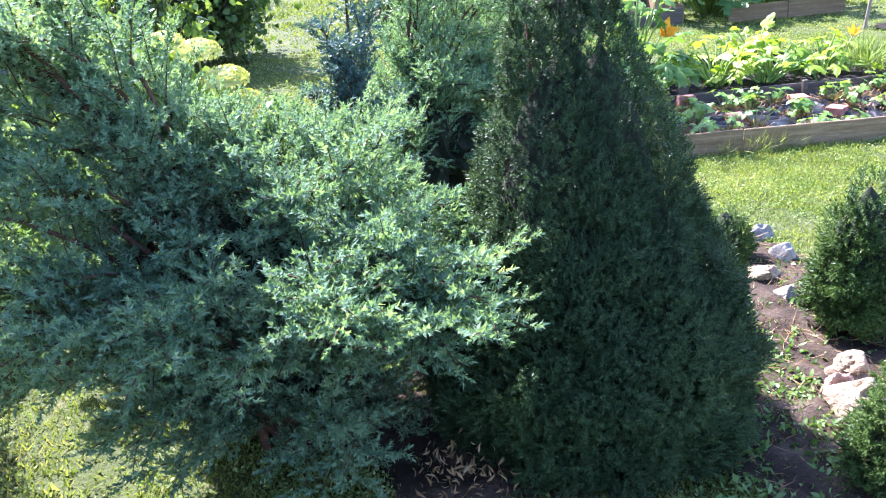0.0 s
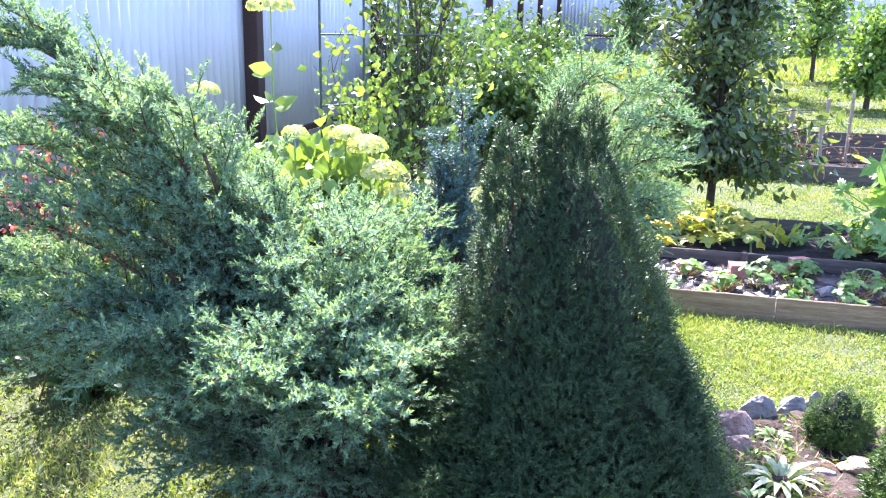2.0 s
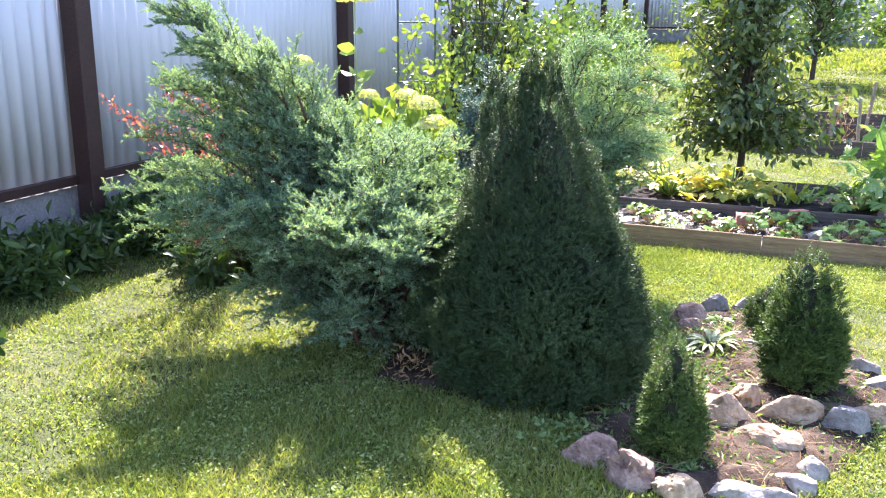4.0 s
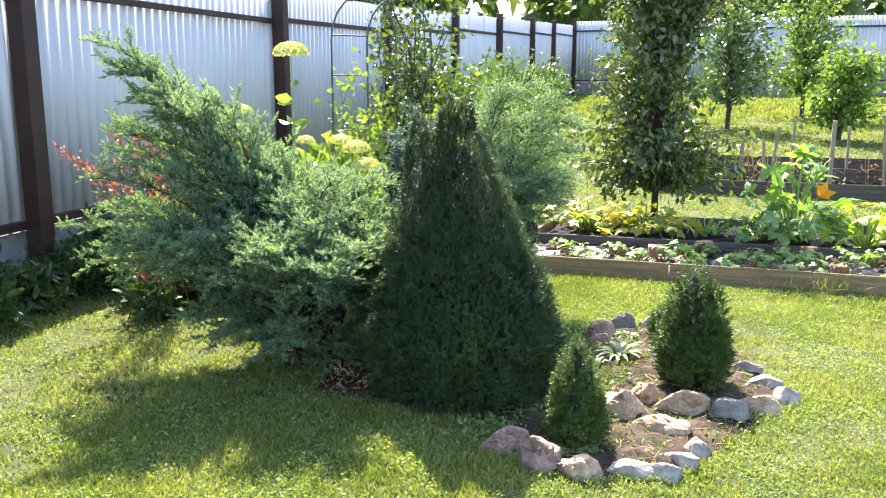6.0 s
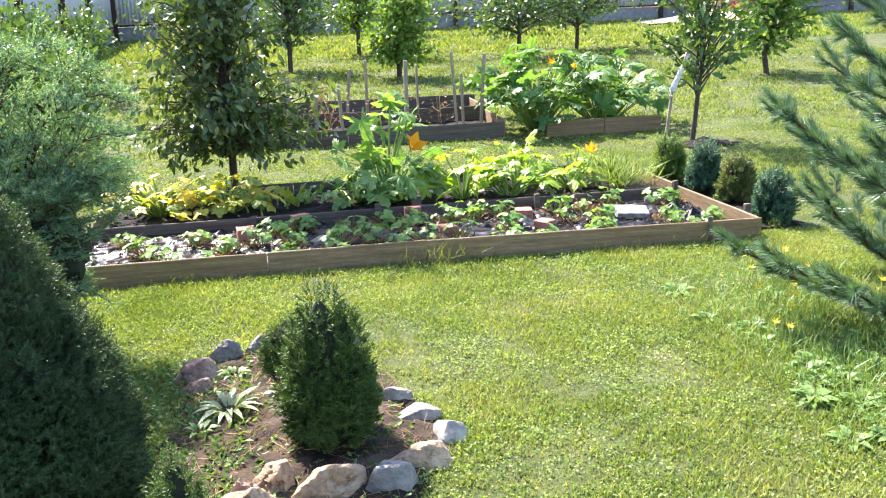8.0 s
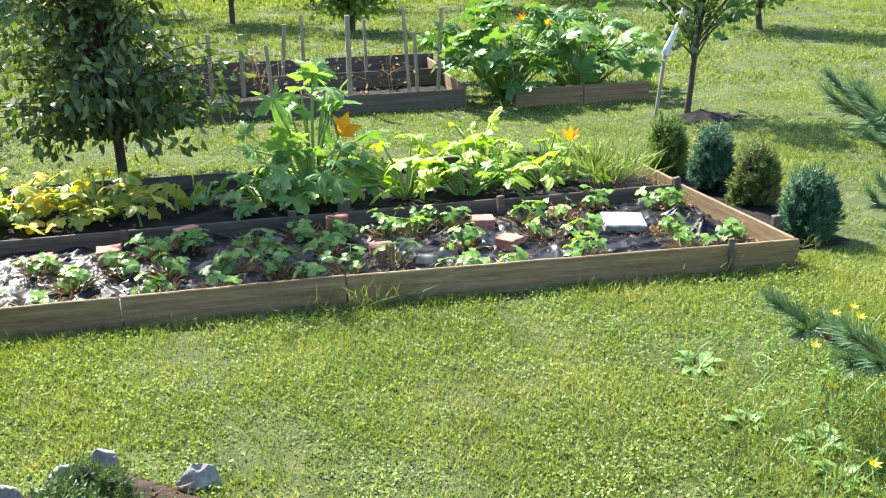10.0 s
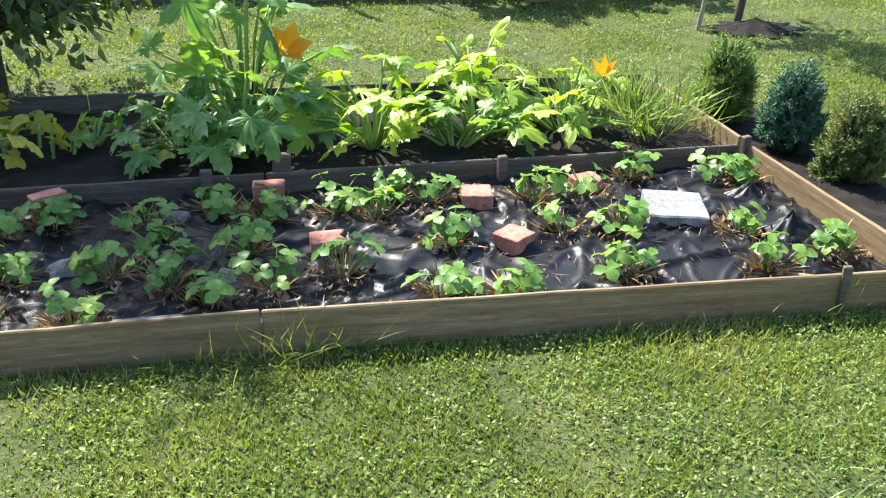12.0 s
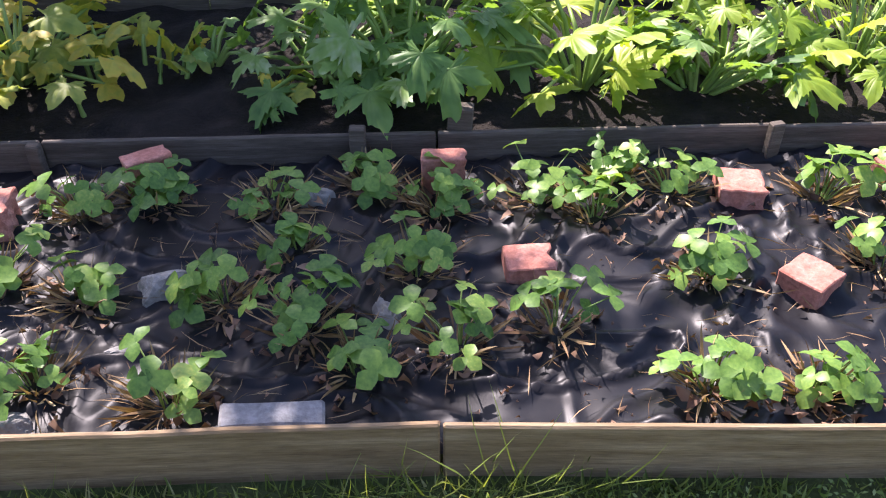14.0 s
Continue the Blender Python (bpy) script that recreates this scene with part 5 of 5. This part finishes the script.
def crown_tree(name, x, y, ends, mat, leaf_len, leaf_w, per, seed, label, trunk_h=1.6, trunk_r=0.035, hang=0.4, spread=0.07, start=0.35, low=0.35, cat="tree", bark="bark", lean=(0, 0), droop=0.1):
    """A trunk with limbs that reach out to the crown's edge; leaves along the outer part of each limb."""
    r = np.random.default_rng(seed)
    t = thing(name, pose(x, y, float(lift(y))), label, cat)
    zs = np.linspace(0, trunk_h, 8)
    TP = np.stack([lean[0] * zs + r.normal(0, 0.012, 8), lean[1] * zs + r.normal(0, 0.012, 8), zs], 1)
    part("trunk", tube(TP, np.linspace(trunk_r, trunk_r * 0.25, 8), 8), bark, t)
    limbs, pos, dirs = [], [], []
    for e in np.asarray(ends, float):
        h = np.clip(e[2] * r.uniform(0.45, 0.8), low, trunk_h)
        i = min(int(h / trunk_h * 7), 6)
        root = TP[i] + (TP[i + 1] - TP[i]) * (h / trunk_h * 7 - i)
        s = np.linspace(0, 1, 6)[:, None]
        P = root * (1 - s) + e * s + np.array([0, 0, droop]) * np.sin(s * np.pi) + r.normal(0, 0.02, (6, 3)) * np.sin(s * np.pi)
        limbs.append(tube(P, np.linspace(trunk_r * 0.3, trunk_r * 0.07, 6), 5))
        q = start + (1 - start) * r.uniform(0, 1, per)
        k = np.minimum((q * 5).astype(int), 4)
        f = (q * 5 - k)[:, None]
        pos.append(P[k] * (1 - f) + P[k + 1] * f + r.normal(0, spread, (per, 3)))
        dirs.append(unit(P[k + 1] - P[k]) * 0.6 + r.normal(0, 0.6, (per, 3)) + [0, 0, -hang])
    part("limb", join(limbs), bark, t, kind="stuff")
    P, D = np.concatenate(pos), np.concatenate(dirs)
    keep = P[:, 2] > low * 0.75
    part("crown", scatter(blade_leaf(1, leaf_w, 0.2, 0.25), P[keep], D[keep], leaf_len * r.uniform(0.6, 1.2, int(keep.sum()))), mat, t, kind="stuff")
    return t


def crown(seed, n, *lobes):
    """Limb ends in several lobes of (centre, radii)."""
    r = np.random.default_rng(seed)
    return np.concatenate([tips(r, n, c, rd, c[2] - rd[2] * 1.0, 0.35) for c, rd in lobes])


r = np.random.default_rng(1)
pa, pr = r.uniform(0, 2 * np.pi, 75), r.uniform(0.35, 0.98, 75)
skirt = np.stack([np.cos(pa) * pr, np.sin(pa) * pr * 0.9, r.uniform(0.34, 0.95, 75)], 1)
pear_ends = np.concatenate([skirt, tips(r, 55, (-0.05, 0, 1.2), (0.75, 0.7, 0.5), 0.7, 0.45), tips(r, 45, (-0.08, 0, 1.8), (0.62, 0.6, 0.55), 1.3, 0.4), tips(r, 115, (0.05, 0, 2.5), (0.86, 0.68, 0.5), 2.0, 0.3), tips(r, 36, (0.05, 0, 2.95), (0.42, 0.42, 0.42), 2.6, 0.3)])
crown_tree("pear_tree", 1.20, 7.25, pear_ends, "pear", 0.092, 0.45, 26, 31, "young pear tree with drooping dark glossy leaves", trunk_h=3.2, hang=0.9, low=0.32, start=0.3)
crown_tree("apple_tree", 5.85, 8.35, crown(2, 30, ((0.2, 0, 1.05), (1.1, 0.8, 0.5)), ((0.2, 0, 1.75), (1.05, 0.8, 0.65))), "fruit_leaf", 0.1, 0.5, 20, 32, "slender young apple tree tied to a stake", trunk_h=1.9, trunk_r=0.03, lean=(0.12, 0), hang=0.2, low=0.45, spread=0.06)
o = part("tree_stake", tube([(5.5, 8.2, 0), (5.56, 8.2, 0.55), (5.72, 8.22, 0.95)], [0.017, 0.016, 0.014], 7), "stake")
tagged(o, "leaning wooden stake beside the young tree", "stake")
o = part("cloth_tie", tube([(5.555, 8.2, 0.52), (5.57, 8.2, 0.58), (5.59, 8.2, 0.64), (5.66, 8.21, 0.78), (5.74, 8.22, 0.93)], [0.028, 0.04, 0.03, 0.022, 0.02], 8), "white_wrap")
tagged(o, "white cloth tied round the tree stake", "cloth")
tagged(part("soil", crumpled(5.9, 8.15, 0.33, 0.07, 3.0), "black_soil", smooth=True), "small heap of dark earth round the tree", "soil", kind="structure")

# orchard trees further back
for k, (x, y, h, sp, num, mat, lab) in enumerate((
        (-0.4, 20.0, 2.0, 0.7, 5, "fruit_leaf", "slim fruit tree near the back fence"),
        (3.4, 20.5, 1.9, 0.75, 5, "light_leaf", "young bright green fruit tree near the back fence"),
        (3.7, 15.6, 0.95, 0.8, 4, "light_leaf", "small fruit tree on the orchard grass"),
        (6.6, 18.2, 1.7, 1.0, 6, "fruit_leaf", "spreading apple tree on the orchard grass"),
        (8.3, 19.5, 1.8, 1.0, 6, "fruit_leaf", "spreading apple tree on the orchard grass"),
        (9.6, 13.5, 1.3, 0.8, 5, "light_leaf", "slender young fruit tree on the lawn"),
        (1.8, 17.5, 1.7, 0.8, 5, "fruit_leaf", "fruit tree with glossy leaves in the orchard"))):
    h = h * 1.12
    w = h * sp * (1.25 if sp >= 1 else 1.0)
    crown_tree("fruit_tree", x, y, crown(300 + k, 40, ((0, 0, h * 0.58), (w, w, h * 0.36)), ((0.1, 0, h * 1.15), (w * 0.8, w * 0.8, h * 0.5))), mat, 0.125, 0.55, 30, 50 + k, lab, trunk_h=h * 1.5, trunk_r=0.05, low=h * 0.25, spread=0.12, start=0.2)

# shrubs along the fence
leafy("hydrangea_shrub", -0.75, 3.95, 0.52, 0.8, 2, 5, "hydrangea", 0.10, 0.75, 7, 41, "hydrangea shrub with broad yellow-green leaves", "shrub", trunk_r=0.012, stems=9, hang=0.0, scatter_r=0.07, foot_r=0.22, bark="stalk")


def mophead(x, y, z, size, seed, stem=0.0):
    r = np.random.default_rng(seed)
    t = thing("hydrangea_bloom", pose(x, y, z), "round pale yellow-green hydrangea flower head", "flower", "hydrangea blooms")
    n = 260
    v = unit(r.normal(0, 1, (n, 3)))
    v[:, 2] = np.abs(v[:, 2]) * 1.0 - 0.25
    a = np.arange(4) * np.pi / 2
    V = np.concatenate([[(0, 0, 0)]] + [np.array([(c * 0.5 - s * 0.45, s * 0.5 + c * 0.45, 0.05), (c, s, 0.12), (c * 0.5 + s * 0.45, s * 0.5 - c * 0.45, 0.05)]) for c, s in zip(np.cos(a), np.sin(a))])
    F = np.array([q for i in range(4) for q in ((0, 3 * i + 1, 3 * i + 2), (0, 3 * i + 2, 3 * i + 3))])
    part("bloom", scatter((V, F), v * size * [1, 1, 0.7], v + r.normal(0, 0.25, (n, 3)), np.full(n, size * 0.14)), "mophead", t)
    h = max(stem, 0.25)
    part("stem", tube([(0.02, 0.03, -h), (0.0, 0.0, -h * 0.5), (0, 0, 0)], [0.006, 0.005, 0.004], 5), "stalk", t)
    if stem:
        k = 9
        zz = r.uniform(-stem * 0.8, -0.12, k)
        aa = r.uniform(0, 2 * np.pi, k)
        part("foliage", scatter(blade_leaf(1, 0.6), np.stack([0 * zz, 0 * zz, zz], 1), np.stack([np.cos(aa), np.sin(aa), 0 * aa + 0.1], 1), r.uniform(0.1, 0.15, k)), "hydrangea", t)


for k, (x, y, z, s) in enumerate(((-0.42, 3.66, 0.98, 0.12), (-0.32, 3.58, 0.88, 0.12), (-0.55, 3.72, 1.02, 0.10), (-0.26, 3.62, 0.78, 0.10), (-0.8, 3.7, 1.02, 0.08), (-1.15, 3.5, 1.22, 0.09), (-0.62, 3.6, 0.8, 0.08))):
    mophead(x, y, z, s * 0.78, 80 + k, 0.45 if z > 1 else 0)
mophead(-1.3, 4.5, 1.62, 0.13, 90, 1.0)



def arching_shrub(name, x, y, ends, mat, leaf_len, per, seed, label, bark="red_twig"):
    """Thin stems that arch from one foot, small leaves all along their outer part."""
    r = np.random.default_rng(seed)
    t = thing(name, pose(x, y, float(lift(y))), label, "shrub")
    stems, pos, dirs = [], [], []
    for e in ends:
        foot = np.array([r.normal(0, 0.08), r.normal(0, 0.08), 0])
        s_ = np.linspace(0, 1, 9)[:, None]
        P = foot * (1 - s_) ** 2 + 2 * (e * [0.5, 0.5, 0.85]) * s_ * (1 - s_) + e * s_ ** 2
        stems.append(tube(P, np.linspace(0.004, 0.0012, 9), 4))
        q = 0.3 + 0.7 * r.uniform(0, 1, per) ** 0.8
        k = np.minimum((q * 8).astype(int), 7)
        pos.append(P[k] + (P[k + 1] - P[k]) * (q * 8 - k)[:, None] + r.normal(0, 0.022, (per, 3)))
        dirs.append(unit(P[k + 1] - P[k]) * 0.6 + r.normal(0, 0.7, (per, 3)))
    part("stem", join(stems), bark, t, kind="stuff")
    n = per * len(ends)
    part("crown", scatter(blade_leaf(1, 0.55, 0.2, 0.2), np.concatenate(pos), np.concatenate(dirs), leaf_len * r.uniform(0.6, 1.3, n)), mat, t, kind="stuff")
    return t


r = np.random.default_rng(42)
arching_shrub("barberry_shrub", -1.32, 2.85, np.concatenate([spread_tips(r, 13, (-0.55, -0.35, 0.85), (0.3, 0.1, 1.16)), spread_tips(r, 9, (-0.5, -0.4, 0.35), (0.3, 0.3, 0.85))]), "barberry", 0.03, 75, 42, "red-leaved barberry shrub by the fence")
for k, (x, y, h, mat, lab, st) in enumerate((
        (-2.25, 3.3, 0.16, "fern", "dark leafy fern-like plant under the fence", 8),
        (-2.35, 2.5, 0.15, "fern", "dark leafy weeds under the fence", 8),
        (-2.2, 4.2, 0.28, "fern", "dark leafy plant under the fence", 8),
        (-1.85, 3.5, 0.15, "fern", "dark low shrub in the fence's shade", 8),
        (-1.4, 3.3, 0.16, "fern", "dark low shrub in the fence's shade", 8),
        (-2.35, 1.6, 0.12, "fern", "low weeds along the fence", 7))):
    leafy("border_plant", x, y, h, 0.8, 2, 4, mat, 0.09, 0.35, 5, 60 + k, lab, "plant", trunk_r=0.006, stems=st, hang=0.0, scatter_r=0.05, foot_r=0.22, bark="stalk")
leafy("climber", -1.12, 6.75, 1.75, 0.28, 1, 8, "pear", 0.08, 0.55, 14, 71, "tall narrow dark climber on the arch", "shrub", trunk_r=0.015, stems=3, hang=0.3, scatter_r=0.09, foot_r=0.08)
leafy("climber", -1.35, 6.1, 0.85, 0.35, 2, 5, "hydrangea", 0.07, 0.7, 2, 72, "bright young climber on the arch", "shrub", trunk_r=0.008, stems=3, hang=0.0, scatter_r=0.07, foot_r=0.08)
leafy("currant_bush", -0.95, 9.2, 0.72, 0.6, 2, 5, "fruit_leaf", 0.08, 0.75, 6, 73, "leafy currant bush along the fence", "shrub", trunk_r=0.012, stems=8, hang=0.0, scatter_r=0.1, foot_r=0.25)
leafy("currant_bush", -1.9, 10.6, 0.85, 0.6, 2, 5, "fruit_leaf", 0.08, 0.75, 6, 74, "leafy berry bush along the fence", "shrub", trunk_r=0.012, stems=7, hang=0.0, scatter_r=0.1, foot_r=0.25)
leafy("currant_bush", -1.8, 14.0, 0.9, 0.6, 2, 5, "fruit_leaf", 0.09, 0.7, 6, 75, "tall berry bush along the fence", "shrub", trunk_r=0.012, stems=5, hang=0.0, scatter_r=0.12, foot_r=0.2)


def trellis():
    """A steel garden arch: two ladder sides joined over the top."""
    t = thing("garden_arch", Matrix.Identity(4), "slim grey steel garden arch with rungs", "garden arch")
    a0, a1, b0, b1 = np.array([-1.57, 5.8, 0]), np.array([-1.36, 6.12, 0]), np.array([-1.22, 6.5, 0]), np.array([-0.98, 6.85, 0])
    for p, q in ((a0, b0), (a1, b1)):
        P = [p, p + [0, 0, 1.75]] + [p + (q - p) * (0.5 - 0.5 * math.cos(u)) + [0, 0, 1.75 + 0.42 * math.sin(u)] for u in np.linspace(0.3, math.pi - 0.3, 9)] + [q + [0, 0, 1.75], q]
        part("hoop", tube(P, [0.009] * len(P), 6), "tube", t)
    for p, q in ((a0, a1), (b0, b1)):
        for z in (0.45, 0.95, 1.45, 1.8):
            part("rung", tube([p + [0, 0, z], q + [0, 0, z]], [0.007, 0.007], 5), "tube", t)


trellis()

# ---- the large courgette by the further bed ----
squash("marrow_plant", 4.60, 9.8, 0.85, 1.0, 110, 0.25, "marrow", LOBED, 15, "huge bushy green marrow plant by the further bed", 3, z=0.0, up=0.5)
squash("marrow_plant", 5.40, 9.8, 0.75, 0.88, 90, 0.24, "marrow", LOBED, 16, "huge bushy green marrow plant beside its neighbour", 2, z=0.0, up=0.5)
for k, (x, y) in enumerate(((1.6, 9.9), (2.2, 10.1), (2.7, 9.8), (3.4, 9.9), (2.0, 10.9))):
    leafy("withered_vine", x, y, 0.4, 0.9, 1, 3, "straw", 0.05, 0.5, 1, 130 + k, "withered vegetable vine in the further bed", "plant", trunk_r=0.005, stems=3, hang=0.4, scatter_r=0.06, bark="straw", foot_r=0.12)

# ---- small thujas beside the bed ----
for k, (x, y, h, rad, mat, lab) in enumerate(((4.74, 6.38, 0.42, 0.12, "thuja_gold", "small gold-tipped conifer beside the bed"), (4.84, 5.93, 0.40, 0.115, "thuja_teal", "small dark teal conifer beside the bed"), (4.92, 5.58, 0.37, 0.125, "thuja_rust", "small conifer with rust-brown tips beside the bed"), (4.86, 4.96, 0.36, 0.13, "thuja_teal", "small blue-green conifer at the bed's corner"))):
    spruce("small_thuja", x, y, [(0, 0, h, 0.75), (0.08, 0.03, h * 0.9, 0.6), (-0.08, -0.04, h * 0.94, 0.6), (0.02, -0.09, h * 0.84, 0.6), (-0.03, 0.08, h * 0.88, 0.55)], rad * 0.9, mat, 200 + k, lab, 4800, 1.9, 0.0, power=0.62, tuft=0.055, rise=0.9)
tagged(part("soil", bumpy_sheet(4.64, 5.0, 4.8, 6.6, 0.012, 0.012, 9.0, 24, 90, 6.0), "black_soil", smooth=True), "dug dark earth strip under the small conifers", "soil", kind="structure")

# ---- pine at the lawn's edge ----


def pine(x, y, ends):
    t = thing("young_pine", pose(x, y, 0), "young pine with long blue-green needles", "conifer")
    part("trunk", tube([(0, 0, 0), (0.02, 0, 0.8), (0, 0.02, 1.9)], [0.04, 0.03, 0.008], 8), "bark", t)
    r = np.random.default_rng(44)
    wood, pos, dirs = [], [], []

    def limb(P, rad):
        wood.append(tube(P, np.linspace(rad, rad * 0.4, len(P)), 5))
        P = np.asarray(P)
        L = np.linalg.norm(np.diff(P, axis=0), axis=1).sum()
        n = int(L / 0.028)
        for k in range(n):
            q = 0.30 + 0.70 * (k + 0.5) / n
            i = min(int(q * (len(P) - 1)), len(P) - 2)
            f = q * (len(P) - 1) - i
            pos.append(P[i] * (1 - f) + P[i + 1] * f)
            dirs.append(P[i + 1] - P[i])

    for e in ends:
        e = np.asarray(e, float) - [x, y, 0]
        root = np.array([0, 0, max(0.08, e[2] - 0.5 * np.linalg.norm(e[:2]))])
        s = np.linspace(0, 1, 8)[:, None]
        P = root * (1 - s) + e * s + np.array([0, 0, -0.16]) * np.sin(s * np.pi)
        limb(P, 0.012)
        for q in (3, 4, 5, 6):
            for sg in (-1, 1):
                d = unit(P[7] - P[0])
                sd = np.cross(d, [0, 0, 1.0]) * sg
                ln = 0.3 * (1 - q / 9) + 0.08
                E = P[q] + (d * 0.8 + sd * 0.6 + [0, 0, 0.25]) * ln
                limb(np.linspace(P[q], E, 5), 0.007)
    part("branch", join(wood), "red_twig", t)
    part("foliage", scatter(needle_sprig(34, 0.05, 0.075, 0.0046, 0.5), np.array(pos), np.array(dirs) * 9 + r.normal(0, 0.15, (len(pos), 3)), r.uniform(0.8, 1.15, len(pos))), "pine", t, kind="stuff")


pine(4.85, 2.9, [(3.62, 3.3, 0.42), (3.72, 3.05, 0.40), (3.85, 2.75, 0.36), (4.19, 3.94, 0.98), (3.85, 3.3, 1.02), (3.8, 2.9, 0.7), (4.62, 4.15, 0.5), (4.6, 4.1, 1.2), (3.8, 2.4, 0.85), (4.15, 3.3, 1.35), (4.4, 3.6, 1.55), (5.3, 3.9, 0.8), (5.8, 2.6, 0.9), (5.2, 1.7, 0.7), (4.2, 1.9, 0.9), (3.95, 2.7, 1.15), (4.3, 3.2, 0.85)])

# weeds and yellow flowers by the pine
n = 4200
px, py = rng.normal(3.98, 0.32, n), rng.normal(2.75, 0.65, n)
ok = (px > 3.42) & (py < 4.3)
pos = np.stack([px, py, np.zeros(n)], 1)[ok]
tagged(part("tall_grass", scatter(blade_leaf(1, 0.035, 0.1, 0.3), pos, rng.normal(0, 0.5, (len(pos), 3)) + [0, 0, 1], rng.uniform(0.05, 0.14, len(pos))), "weed"), "uncut grass under the pine", "grass", kind="stuff")
for k in range(48):
    x, y = rng.normal(3.82, 0.24), rng.normal(2.45, 0.4)
    rosette("broadleaf_weed", max(x, rng.uniform(3.45, 3.7)), y, 11, rng.uniform(0.05, 0.085), 0.5, "weed", "leafy green weed at the lawn's edge", "weed", 150 + k, 0.35, 0.0)
for k in range(14):
    x, y, z = rng.normal(3.86, 0.2), rng.normal(3.15, 0.28), rng.uniform(0.12, 0.3)
    t = thing("yellow_wildflower", pose(x, y, 0), "small yellow wildflower on a thin stalk", "flower", "yellow wildflowers")
    part("stalk", tube([(0, 0, 0), (0.01, 0, z * 0.6), (0.0, 0.01, z)], [0.0018] * 3, 4), "stalk", t)
    part("bloom", scatter(petals(7, 0.85), np.array([[0, 0.01, z]]), np.array([[0.1, -0.4, 1.0]]), [0.018]), "yellow_flower", t, kind="stuff")

# ---- far end: house, heap, woods ----


def house(x, y):
    z = float(lift(y))
    t = thing("far_house", pose(x, y, z), "white plastered house with orange brick base far off", "house")
    o = part("wall", box_mesh("wall", 9, 6, 3.2, 0.02), "plaster", t)
    o.matrix_basis = pose(0, 3, 0.6)
    part("base", box_mesh("base", 9.1, 6.1, 0.6, 0.02), "orange_brick", t, "orange brick base").matrix_basis = pose(0, 3, 0)
    for k in (-3.2, -0.5):
        w = part("window", box_mesh("window", 1.5, 0.06, 1.5, 0.01), "dark_glass", t, "dark window")
        w.matrix_basis = pose(k, -0.04, 1.4)
        part("frame", box_mesh("frame", 1.66, 0.05, 0.09, 0.01), "plaster", w).matrix_basis = pose(0, -0.03, -0.09)
    bm = bmesh.new()
    v = [bm.verts.new(c) for c in ((-4.9, -0.4, 3.8), (4.9, -0.4, 3.8), (4.9, 6.4, 3.8), (-4.9, 6.4, 3.8), (-4.9, 3, 5.9), (4.9, 3, 5.9))]
    for q in ((0, 1, 5, 4), (2, 3, 4, 5), (0, 4, 3), (1, 2, 5), (3, 2, 1, 0)):
        bm.faces.new([v[i] for i in q])
    part("roof", bm, "roof", t)


house(21.5, 31.5)
leafy("flower_bush", 16.5, 28.0, 0.7, 0.8, 2, 4, "pink_flower", 0.12, 0.8, 5, 170, "pink flowering bush by the far house", "shrub", trunk_r=0.012, stems=5, hang=0.0, scatter_r=0.1, foot_r=0.3)
tagged(part("sand_heap", crumpled(15.5, 27.5, 2.6, 0.35, 6.0)[0:2], "sand", smooth=True), "pale sandy heap on the far lawn", "sand heap").location.z = float(lift(27.5))


def woods():
    r = np.random.default_rng(77)
    pos, sc = [], []
    for k in range(46):
        a = r.uniform(-0.9, 1.25)
        d = r.uniform(42, 60)
        c = np.array([math.sin(a) * d, math.cos(a) * d, 0])
        h, w = r.uniform(6, 11), r.uniform(2.2, 3.8)
        v = unit(r.normal(0, 1, (260, 3))) * r.uniform(0.55, 1.0, (260, 1))
        pos.append(c + v * [w, w, h / 2] + [0, 0, h / 2 + 1.2])
    P = np.concatenate(pos)
    tagged(part("far_trees", scatter(blade_leaf(1, 0.7), P, r.normal(0, 1, (len(P), 3)), r.uniform(0.7, 1.4, len(P))), "woods"), "hazy green trees beyond the fence", "trees", kind="stuff")


woods()
